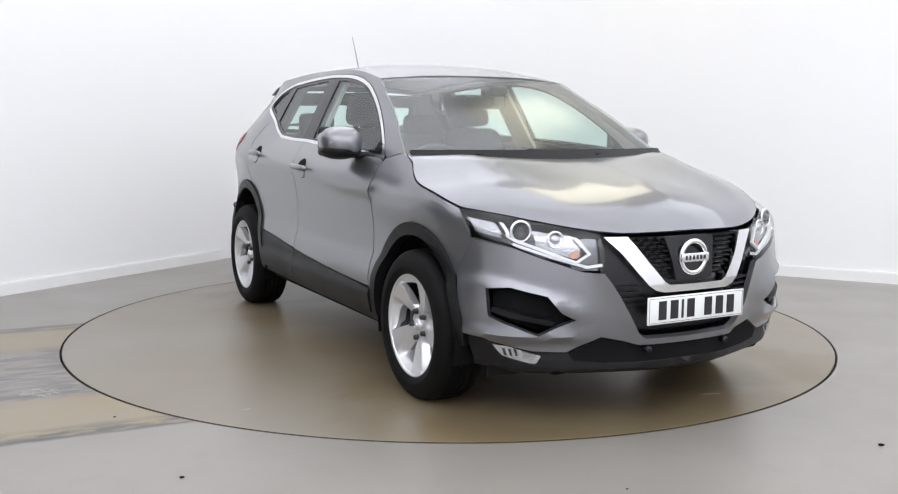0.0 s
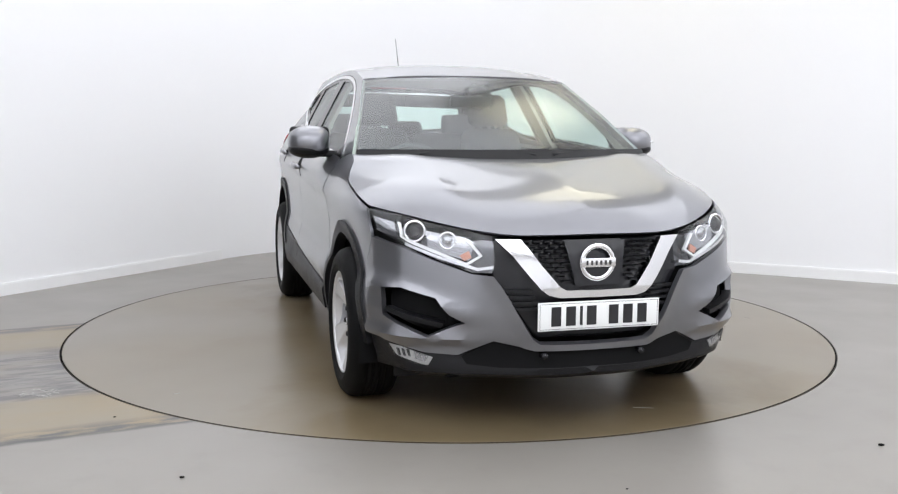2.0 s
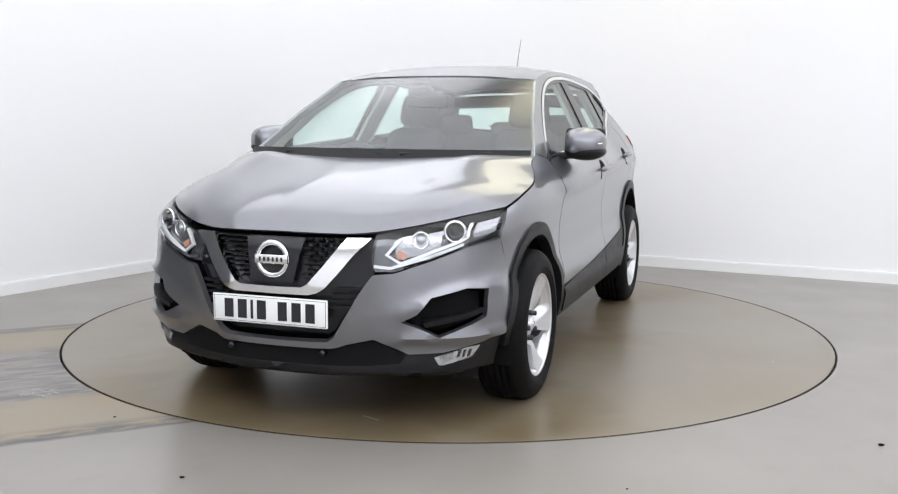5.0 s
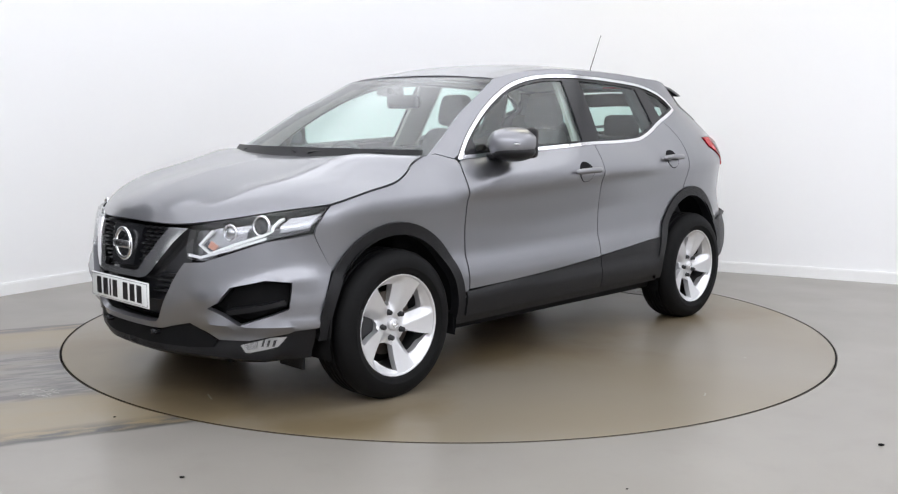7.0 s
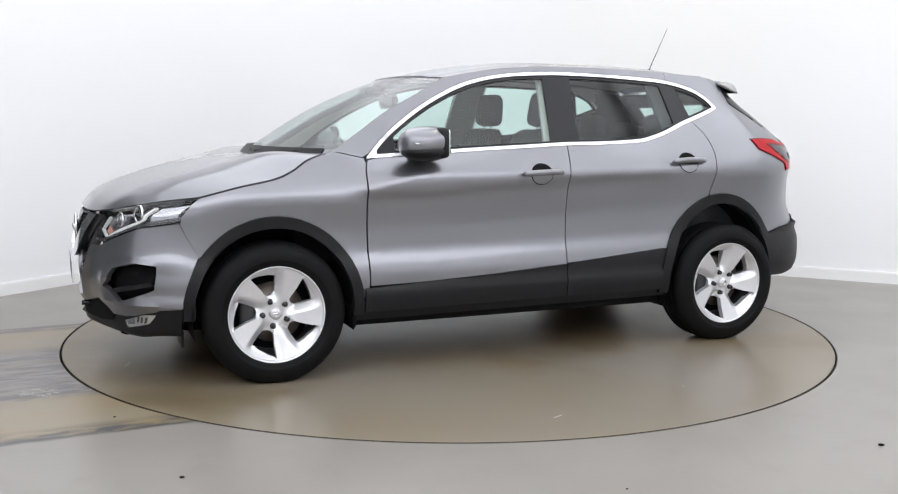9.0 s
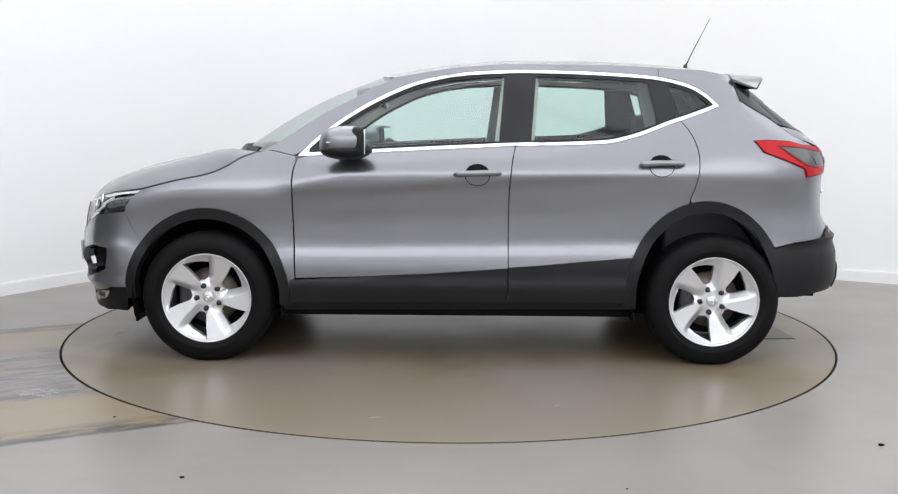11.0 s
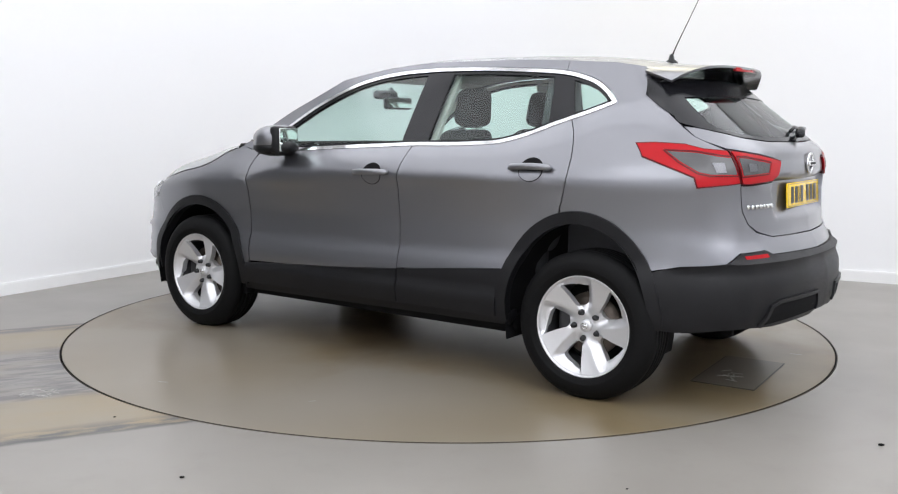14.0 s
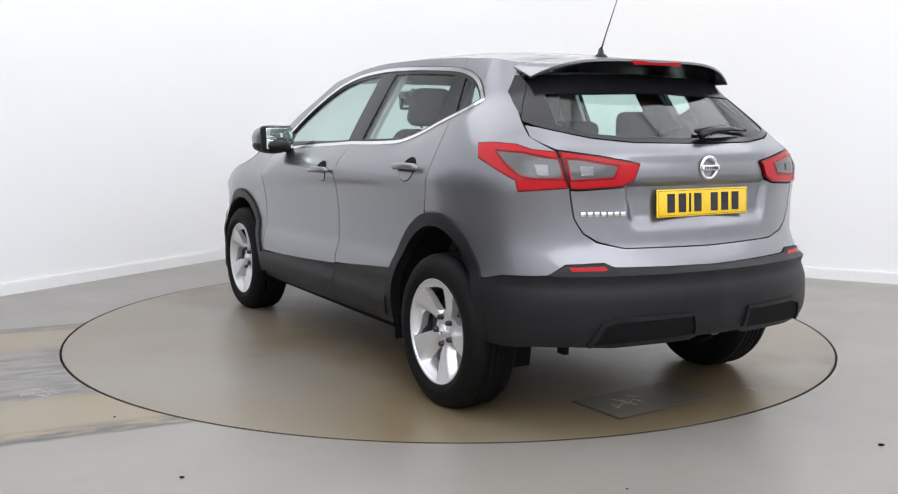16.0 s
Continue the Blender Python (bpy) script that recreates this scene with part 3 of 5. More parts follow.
def arch(cx, cz, rx, rz, x0, x1, n=20):
    """Arch points from x0 to x1 over a wheel (x, z)."""
    a0, a1 = math.acos(max(-1, min(1, (x0 - cx) / rx))), math.acos(max(-1, min(1, (x1 - cx) / rx)))
    return [(cx + rx * math.cos(a0 + (a1 - a0) * i / n), cz + rz * math.sin(a0 + (a1 - a0) * i / n)) for i in range(n + 1)]


FA, RA = (1.323, 0.338), (-1.275, 0.338)      # wheel arch middles
F_OUT, F_IN, R_OUT, R_IN = (0.436, 0.472), (0.385, 0.415), (0.424, 0.524), (0.365, 0.465)

# lines on the flank (x, z)
HOODLINE = curve([(1.665, 0.905), (1.48, 0.952), (1.32, 0.984), (1.225, 1.022), (1.15, 1.068), (1.06, 1.102)], 14)
DOOR_F = curve([(0.845, 1.068), (0.862, 1.02), (0.867, 0.95), (0.867, 0.80), (0.862, 0.62), (0.856, 0.45)], 4)
SPLIT = curve([(-0.283, 1.135), (-0.262, 1.04), (-0.25, 0.90), (-0.249, 0.714), (-0.249, 0.512)], 4)
DOOR_R = curve([(-1.150, 1.278), (-1.192, 1.216), (-1.218, 1.146), (-1.226, 1.074), (-1.216, 0.974), (-1.185, 0.872)], 4)
BELT = curve([(0.845, 1.075), (0.541, 1.092), (0.235, 1.110), (-0.066, 1.125), (-0.28, 1.136), (-0.511, 1.140), (-0.70, 1.148), (-0.803, 1.158), (-0.946, 1.196), (-1.087, 1.250), (-1.228, 1.297), (-1.33, 1.335)], 4)
DLO_TOP = curve([(0.845, 1.0831), (0.725, 1.1973), (0.566, 1.3109), (0.41, 1.398), (0.255, 1.464), (0.101, 1.503), (-0.051, 1.524), (-0.203, 1.533), (-0.353, 1.537), (-0.651, 1.531), (-0.946, 1.515), (-1.092, 1.4972), (-1.22, 1.4607), (-1.3, 1.4132), (-1.362, 1.352)], 4)
SILLTOP = table(-0.95, 0.572, -0.899, 0.567, -0.524, 0.536, -0.249, 0.507, 0.216, 0.474, 0.519, 0.460, 0.9, 0.442)
ROOF_Z = smooth_table(-1.8, 1.4853, -1.65, 1.513, -1.5, 1.5399, -1.3, 1.5732, -1, 1.601, -0.66, 1.611, -0.3, 1.611, 0, 1.593, 0.18, 1.567, 0.36, 1.533)
WS_EDGE = curve([(1.045, 1.095), (0.9, 1.1854), (0.72, 1.3023), (0.54, 1.396), (0.37, 1.487)], 4)


def between(line, z_lo, z_hi):
    return [p for p in line if z_lo <= p[1] <= z_hi]


def belt_part(x_hi, x_lo, line=BELT):
    xs = [p for p in line if x_lo < p[0] < x_hi]
    zs = lambda x: float(np.interp(-x, [-p[0] for p in line], [p[1] for p in line]))
    return [(x_hi, zs(x_hi))] + xs + [(x_lo, zs(x_lo))]


G = 0.0025      # half a shut line

# front wing
o = SX(*[(x, z - 0.007) for x, z in HOODLINE]) + SX((0.99, 1.105), (0.862, 1.076)) + SX(*[(x + 2 * G, z) for x, z in DOOR_F[2:]])
o += SX(*[(x, z) for x, z in arch(*FA, *F_OUT, 0.889, 1.672)]) + SX((1.754, 0.781), (1.722, 0.845))
wing_l, wing_r = mirrored("front_wing", o, PAINT)
# doors
o = SX(*[(x - G, z) for x, z in DOOR_F]) + SX((0.55, SILLTOP(0.55)), (0.2, SILLTOP(0.2)), (-0.1, SILLTOP(-0.1)), (-0.249 + G, SILLTOP(-0.249)))
o += SX(*[(x + G, z) for x, z in SPLIT[::-1]]) + SX(*belt_part(0.843, -0.275)[::-1][1:-1])
doors_f = mirrored("front_door", o, PAINT, step=0.02)
o = SX(*[(x - G, z) for x, z in SPLIT]) + SX((-0.40, SILLTOP(-0.4)), (-0.65, SILLTOP(-0.65)), (-0.88, SILLTOP(-0.88)))
o += SX(*[p for p in arch(*RA, *R_OUT, -0.875, -1.178)][1:]) + SX(*[(x + G, z) for x, z in DOOR_R[::-1]]) + SX(*belt_part(-0.29, -1.145)[::-1][1:-1])
doors_r = mirrored("rear_door", o, PAINT, step=0.02)
# rear quarter, from the door to the tailgate, with the tail lamp let in
D_TOP = [(x, z) for x, z in DLO_TOP if x < -1.07]
TG = curve([(0.62, 0.86), (0.64, 0.95), (0.655, 1.05), (0.69, 1.15), (0.715, 1.20)], 4)          # tailgate shut line (y, z)
LAMP_OUT = SX((-1.515, 1.172), (-1.60, 1.176), (-1.72, 1.170)) + RY((0.72, 1.150), (0.661, 1.142)) + RY((0.640, 1.0)) + SX((-1.80, 0.982), (-1.785, 1.025), (-1.65, 1.078), (-1.56, 1.110))
o = SX(*[(x - G, z) for x, z in DOOR_R]) + SX(*arch(*RA, *R_OUT, -1.190, -1.632)) + SX((-1.75, 0.645), (-1.85, 0.652)) + RY((0.72, 0.660), (0.665, 0.704), (0.52, 0.709), (0.48, 0.690), (0.0, 0.682))
o += RY((0.0, 0.752), (0.42, 0.757), (0.53, 0.782), (0.585, 0.82), (0.62, 0.88), (0.640, 0.985))
o += [LAMP_OUT[5]] + LAMP_OUT[6:] + LAMP_OUT[:5] + RY((0.70, 1.20), (0.68, 1.26), (0.645, 1.33), (0.60, 1.40), (0.56, 1.46)) + SX((-1.44, 1.518), (-1.2, 1.546)) + SX((-1.058, 1.554), (-1.058, 1.508)) + SX(*[(x - 0.002, z + 0.004) for x, z in D_TOP if z > 1.353]) + SX((-1.345, 1.338)) + SX(*[p for p in BELT[::-1] if -1.33 < p[0] < -1.155])
quarter_l, quarter_r = [skin(o, PAINT, "rear_quarter", car, side=sd, step=0.03) for sd in (1, -1)]
# window pillar and roof side rail
o = SX(*WS_EDGE) + SX(*[(x, ROOF_Z(x) - 0.042) for x in (0.30, 0.2, 0.1, -0.1, -0.3, -0.5, -0.7, -0.9, -1.055)]) + SX((-1.055, 1.508))
o += SX(*[(x, z + 0.004) for x, z in DLO_TOP[::-1] if -1.055 < x < 0.80]) + SX((0.835, 1.100), (0.87, 1.082), (0.985, 1.108))
mirrored("pillar_rail", o, PAINT, step=0.025)


# roof, bonnet and windscreen: patches between their edges
def patch(name, fn, nu, nv, material, label="", thick=0.012, parent=car):
    """A symmetric sheet from a function of u (0..1) and v (-1..1), with its edges turned down."""
    bm = bmesh.new()
    g = [[bm.verts.new(fn(i / nu, -1 + 2 * j / nv)) for j in range(nv + 1)] for i in range(nu + 1)]
    for i in range(nu):
        for j in range(nv):
            bm.faces.new((g[i][j], g[i + 1][j], g[i + 1][j + 1], g[i][j + 1]))
    bmesh.ops.recalc_face_normals(bm, faces=bm.faces[:])
    if sum(f.normal.z for f in bm.faces) < 0:
        bmesh.ops.reverse_faces(bm, faces=bm.faces[:])
    if thick:
        bm.normal_update()
        rim = [e for e in bm.edges if e.is_boundary]
        low = {}
        for e in rim:
            for q in e.verts:
                if q not in low:
                    low[q] = bm.verts.new(q.co - q.normal * thick)
        for e in rim:
            a, b = e.verts
            f = bm.faces.new((a, b, low[b], low[a]))
            e.smooth = False
        bmesh.ops.recalc_face_normals(bm, faces=bm.faces[:])
        if g[nu // 2][nv // 2].link_faces[0].normal.z < 0:
            bmesh.ops.reverse_faces(bm, faces=bm.faces[:])
    return part(name, bm, material, parent, label)


def flank_pt(x, z, off=0.0):
    s = SX((x, z))[0][0]
    return Vector(shell(s, z) + shell_normal(s, z) * off)


def lerp(a, b, t):
    return a + (b - a) * t


ROOF_END, ROOF_FRONT = -1.50, 0.46


def roof_at(u, v):
    a = abs(v)
    x = lerp(ROOF_FRONT - 0.105 * a ** 2.2, ROOF_END + 0.05 * a * a, u)
    e = flank_pt(x, ROOF_Z(x) - 0.042)
    xx = x
    z = ROOF_Z(x) - 0.042 * a ** 2.6
    # two shallow pressings along the roof
    z -= 0.004 * math.exp(-((a - 0.80) / 0.05) ** 2)
    return Vector((xx, e.y * v, z))


patch("roof", roof_at, 34, 40, PAINT)


def ws_at(u, v):
    a = abs(v)
    k = u * (len(WS_EDGE) - 1)
    i = min(int(k), len(WS_EDGE) - 2)
    x, z = [lerp(WS_EDGE[i][c], WS_EDGE[i + 1][c], k - i) for c in (0, 1)]
    e = flank_pt(x, z)
    c = Vector((lerp(1.285, 0.470, u), 0, lerp(1.075, 1.506, u) + 0.048 * math.sin(math.pi * u)))
    p = c.lerp(e, a ** 2.2)
    return Vector((p.x, e.y * v, p.z))


patch("windscreen", lambda u, v: ws_at(u, v), 20, 30, WSGLASS, "clear windscreen with a faint green tint", thick=0).visible_shadow = False

HOOD_F = curve([(0.0, 0.818), (0.20, 0.816), (0.33, 0.816), (0.47, 0.832), (0.60, 0.857), (0.70, 0.880), (0.765, 0.893)], 14)      # front edge (y, z)


def HOOD_C(x):
    """Height of the bonnet's middle line: nearly flat, then rolling down to the nose."""
    t = max(0.0, min(1.0, (x - 1.27) / 0.87))
    return 1.083 - 0.165 * t ** 1.6 - 0.06 * t ** 8 - 0.04 * t ** 40


def edge_pt(line, t, fn):
    k = t * (len(line) - 1)
    i = min(int(k), len(line) - 2)
    return fn(lerp(line[i][0], line[i + 1][0], k - i), lerp(line[i][1], line[i + 1][1], k - i))


def hood_front(t):
    def fn(y, z):
        s = FY((y, z))[0][0]
        p = Vector(shell(s, z))
        return p
    p = edge_pt(HOOD_F, t, fn)
    q = flank_pt(*HOODLINE[0])
    return p.lerp(q, max(0, (t - 0.85) / 0.15) ** 2)


def hood_rear(t):
    q = flank_pt(*HOODLINE[-1])
    return Vector((lerp(1.27, q.x, t ** 2.2), q.y * t, lerp(1.083, q.z, t * t)))


def hood_at(u, v):
    a = abs(v)
    F, R = hood_front(a), hood_rear(a)
    C0, C1 = hood_front(0), hood_rear(0)
    xc = lerp(C0.x, C1.x, u ** 1.0)
    C = Vector((xc, 0, HOOD_C(xc)))
    O = edge_pt(HOODLINE, u, flank_pt)
    p = F.lerp(R, u) + C.lerp(O, a) - (C0.lerp(C1, u)).lerp(hood_front(1).lerp(hood_rear(1), u), a)
    lift = 1 - (1 - 4 * u * (1 - u)) ** 2
    p.z += 0.035 * lift * math.sin(math.pi * a ** 1.6) ** 1.0
    # raised outer ridges either side of the flat middle
    ridge = 0.46 + 0.20 * u
    p.z += 0.013 * lift * (1 / (1 + math.exp(-(a - ridge) / 0.025))) * math.exp(-(max(0, a - ridge) / 0.34) ** 2)
    return Vector((p.x, p.y * (1 if v >= 0 else -1), p.z))


patch("bonnet", hood_at, 36, 48, PAINT)


# ---------- black cladding ----------
def arch_strip(c, ro, ri, x0o, x1o, x0i, x1i):
    return SX(*arch(*c, *ro, x0o, x1o, 24)) + SX(*arch(*c, *ri, x1i, x0i, 24))


o = SX((0.889, 0.31)) + SX(*arch(*FA, *F_OUT, 0.889, 1.752, 26)) + SX((1.752, 0.330), (1.70, 0.330)) + SX(*arch(*FA, *F_IN, 1.70, 0.940, 26)) + SX((0.940, 0.31))
mirrored("wheel_arch_trim", o, CLAD, "matt black plastic wheel arch trim", off=0.012, thick=0.05, step=0.03)
o = SX((-0.853, 0.31)) + SX(*arch(*RA, *R_OUT, -0.853, -1.690, 26)) + SX((-1.692, 0.365), (-1.632, 0.360)) + SX(*arch(*RA, *R_IN, -1.632, -0.915, 26)) + SX((-0.915, 0.31))
mirrored("wheel_arch_trim", o, CLAD, "matt black plastic wheel arch trim", off=0.012, thick=0.05, step=0.03)
clad_bulge = lambda s, z: 0.016 * max(0, min(1, (0.45 - z) / 0.025))
o = SX(*[(x, SILLTOP(x) - 0.003) for x in (0.884, 0.5, 0.2, -0.1, -0.246)]) + SX((-0.246, 0.335), (0.884, 0.325))
mirrored("door_cladding", o, CLAD, "matt black plastic door cladding", off=0.004, bulge=clad_bulge, step=0.025)
o = SX(*[(x, SILLTOP(x) - 0.003) for x in (-0.252, -0.5, -0.7, -0.892)]) + SX((-0.862, 0.42), (-0.858, 0.335), (-0.252, 0.335))
mirrored("door_cladding", o, CLAD, "matt black plastic door cladding", off=0.004, bulge=clad_bulge, step=0.025)
o = SX((0.93, 0.335), (-0.92, 0.340), (-0.92, 0.288), (-0.4, 0.284), (0.5, 0.276), (0.93, 0.272))
mirrored("sill", o, CLAD, "matt black plastic sill", off=-0.004, thick=0.08)


def strip(pts, w):
    """A band of width w round a line of (s, z) points."""
    P = [np.array(p) for p in pts]
    L, R = [], []
    for i, p in enumerate(P):
        d = P[min(i + 1, len(P) - 1)] - P[max(i - 1, 0)]
        d = d / np.linalg.norm(d)
        n = np.array((-d[1], d[0])) * w / 2
        L.append(tuple(p + n))
        R.append(tuple(p - n))
    return L + R[::-1]


# ---------- nose ----------
INTAKE = FY((0.805, 0.475), (0.80, 0.585), (0.74, 0.597), (0.625, 0.566), (0.575, 0.50), (0.515, 0.468), (0.60, 0.432), (0.65, 0.408), (0.765, 0.450))
o = FY((0.0, 0.383), (0.228, 0.387), (0.258, 0.408), (0.35, 0.564), (0.410, 0.655), (0.49, 0.662), (0.627, 0.712), (0.735, 0.758)) + SX((1.758, 0.782)) + SX((1.676, 0.628), (1.71, 0.56), (1.742, 0.45), (1.754, 0.39)) + SX((1.85, 0.386)) + FY((0.79, 0.372), (0.66, 0.336), (0.533, 0.330), (0.404, 0.393), (0.277, 0.364), (0.24, 0.357), (0.0, 0.355))


def bumper_bulge(s, z):
    """The rim round the black centre stands proud; a sharp fold runs over each intake."""
    b = 0.0
    y = abs(shell(s, z)[1])
    edge = float(np.interp(z, [0.36, 0.40, 0.56, 0.66], [0.25, 0.26, 0.352, 0.42]))
    b += 0.014 * max(0, 1 - max(0, y - edge) / 0.05)
    b += 0.018 * max(0, 1 - abs(z - (0.60 - 0.35 * max(0, 0.8 - y))) / 0.05) * max(0, min(1, (y - 0.45) / 0.1))
    b += 0.020 * max(0, 1 - abs(z - 0.40) / 0.04) * max(0, min(1, (y - 0.42) / 0.1))
    return b * max(0, min(1, (0.9 - s) / 0.1) if s > 0.8 else 1)


bumper = skin(o, PAINT, "front_bumper", car, holes=[INTAKE], both=True, step=0.025, thick=0.025, bulge=bumper_bulge)
for sd in (1, -1):
    skin(INTAKE, DARK, "air_intake", bumper, off=-0.05, thick=-0.055, side=sd, label="black side air intake")
    skin(strip(FY((0.80, 0.505), (0.72, 0.478), (0.60, 0.452)), 0.02), CLAD, "intake_blade", bumper, off=-0.004, thick=0.04, side=sd, step=0.02)
o = FY((0.0, 0.353), (0.24, 0.355), (0.277, 0.362), (0.404, 0.390), (0.533, 0.327), (0.66, 0.333), (0.79, 0.368)) + SX((1.85, 0.383), (1.762, 0.386)) + SX((1.762, 0.255), (1.88, 0.238)) + FY((0.68, 0.226), (0.4, 0.222), (0.0, 0.222))
lower = skin(o, CLAD, "lower_bumper", car, both=True, step=0.025, off=-0.010, thick=0.06, label="matt black lower bumper",
             bulge=lambda s, z: 0.024 * max(0, 1 - abs(z - 0.262) / 0.02) - 0.03 * max(0, 1 - abs(z - 0.325) / 0.035) * max(0, 1 - s / 0.62))
skin(FY((0.0, 0.350), (0.24, 0.352), (0.277, 0.358), (0.404, 0.385), (0.52, 0.325), (0.50, 0.292), (0.36, 0.278), (0.0, 0.276)), DARK, "lower_grille", lower, both=True, off=-0.006, thick=0.02, step=0.03, label="black lower grille opening")
for zz in (0.305, 0.335):
    o = FY((0.0, zz + 0.006), (0.36, zz + 0.006), (0.38, zz), (0.36, zz - 0.006), (0.0, zz - 0.006))
    skin(o, GLOSSB, "slat", lower, both=True, off=-0.012, thick=0.02, step=0.03)
for y in (-0.21, 0.21):
    bm = lathe_bm([(0.0, 0.0), (0.012, 0.0), (0.014, -0.01), (0.014, -0.04)], 16, "x")
    part("parking_sensor", bm, GLOSSB, lower).location = (2.178, y, 0.335)

GR_OUT = FY((0.0, 0.388), (0.232, 0.392), (0.258, 0.415), (0.352, 0.572), (0.412, 0.660), (0.405, 0.800), (0.33, 0.811), (0.0, 0.812))
grille = skin(GR_OUT, GLOSSB, "grille", car, both=True, off=-0.035, thick=-0.030, step=0.03, label="gloss black grille")
o = FY((0.396, 0.797), (0.335, 0.733), (0.274, 0.652), (0.235, 0.606), (0.205, 0.584), (0.165, 0.574), (0.0, 0.573)) + FY((0.0, 0.601), (0.137, 0.603), (0.163, 0.616), (0.228, 0.696), (0.302, 0.797))
skin(o, CHROME, "chrome_surround", grille, both=True, off=0.010, thick=0.04, step=0.012, label="broad V-shaped chrome strip")


def grille_mesh():
    """Staggered short bars filling the V and its outer corners."""
    bm = bmesh.new()
    k = 0
    z = 0.615
    while z < 0.80:
        y = -0.36 + (0.021 if k % 2 else 0)
        while y < 0.36:
            a = abs(y)
            lim = float(np.interp(z, [0.60, 0.62, 0.70, 0.81], [0.10, 0.155, 0.222, 0.295]))
            if a < lim and not (a < 0.125 and z > 0.61):
                p = Vector(shell(FY((a, z))[0][0], z))
                c = Vector((p.x - 0.012, y, z))
                for dz, w in ((0.0, 0.017),):
                    q = [bm.verts.new(c + Vector(v)) for v in ((0, -w, 0.003), (0, w, 0.003), (-0.02, w, 0.006), (-0.02, -w, 0.006), (0, -w, -0.003), (0, w, -0.003), (-0.02, w, -0.003), (-0.02, -w, -0.003))]
                    for f in ((0, 1, 2, 3), (4, 7, 6, 5), (0, 4, 5, 1), (1, 5, 6, 2), (3, 7, 4, 0)):
                        bm.faces.new([q[i] for i in f])
            y += 0.042
        z += 0.0175
        k += 1
    bmesh.ops.recalc_face_normals(bm, faces=bm.faces[:])
    return bm


tagged(part("grille_mesh", grille_mesh(), CLAD, grille, smooth=False), kind="stuff")
for sd in (1, -1):
    for i in range(4):
        z0 = 0.525 + 0.024 * i
        y0 = float(np.interp(z0, [0.5, 0.66], [0.318, 0.41]))
        o = FY((y0 - 0.105, z0 + 0.005), (y0, z0 + 0.005), (y0, z0 - 0.005), (y0 - 0.105, z0 - 0.005))
        skin(o, CLAD, "slat", grille, off=-0.014, thick=0.02, side=sd, step=0.03)
bx = skin(FY((0.0, 0.62), (0.095, 0.62), (0.132, 0.795), (0.0, 0.795)), GLOSSB, "badge_plate", grille, both=True, off=-0.006, thick=0.03, step=0.03)


def torus_bm(R, r, n=40, m=10, flat=1.0):
    bm = bmesh.new()
    rings = []
    for i in range(n):
        a = 2 * math.pi * i / n
        rings.append([bm.verts.new((r * flat * math.sin(2 * math.pi * j / m), (R + r * math.cos(2 * math.pi * j / m)) * math.cos(a), (R + r * math.cos(2 * math.pi * j / m)) * math.sin(a))) for j in range(m)])
    for i in range(n):
        p, q = rings[i], rings[(i + 1) % n]
        for j in range(m):
            k = (j + 1) % m
            bm.faces.new((p[j], q[j], q[k], p[k]))
    bmesh.ops.recalc_face_normals(bm, faces=bm.faces[:])
    return bm


def badge(parent, x, z, R, facing=1):
    b = part("badge_ring", torus_bm(R, R * 0.17, flat=0.8), CHROME, parent, "chrome ring badge")
    b.location = (x, 0, z)
    part("badge_bar", box_bm(-0.008, 0.008, -R * 1.12, R * 1.12, -R * 0.27, R * 0.27, 0.003), CHROME, parent).location = (x + 0.006 * facing, 0, z)
    for i in range(6):
        w = R * 0.16
        part("badge_mark", box_bm(-0.002, 0.002, -w / 2 * 0.7, w / 2 * 0.7, -R * 0.13, R * 0.13), INK, parent, smooth=False).location = (x + 0.0145 * facing, (i - 2.5) * R * 0.30, z)


badge(grille, 2.185, 0.708, 0.066)


def number_plate(x, z, ink_mat, base, facing, label, tilt=0.0):
    """A pressed plate; its writing is seven plain bars."""
    p = part("number_plate", box_bm(-0.004, 0.004, -0.26, 0.26, -0.057, 0.057, 0.003), base, car, label)
    p.location = (x, 0, z)
    p.rotation_euler = (0, tilt, 0)
    widths = [0.05, 0.05, 0.014, 0.05, 0.05, 0.05, 0.05]
    y = -0.205
    pos = []
    for i, w in enumerate(widths):
        if i == 4:
            y += 0.033
        pos.append((y + w / 2, w))
        y += w + 0.012
    mid = (pos[0][0] + pos[-1][0]) / 2
    for c, w in pos:
        bar = part("bar", box_bm(-0.001, 0.001, -w / 2 * 0.82, w / 2 * 0.82, -0.0385, 0.0385), ink_mat, p, smooth=False)
        bar.location = (0.0045 * facing, (c - mid) * facing, 0)
    rim = bmesh.new()
    for y0, y1, z0, z1 in ((-0.253, 0.253, 0.0495, 0.051), (-0.253, 0.253, -0.051, -0.0495), (-0.253, -0.2515, -0.051, 0.051), (0.2515, 0.253, -0.051, 0.051)):
        b2 = box_bm(-0.0006, 0.0006, y0, y1, z0, z1)
        me = bpy.data.meshes.new("tmp")
        b2.to_mesh(me)
        rim.from_mesh(me)
        b2.free()
        bpy.data.meshes.remove(me)
    part("border", rim, ink_mat, p, smooth=False).location = (0.0042 * facing, 0, 0)
    return p


number_plate(2.214, 0.503, INK, PLATEW, 1, "white front plate with seven black bars")

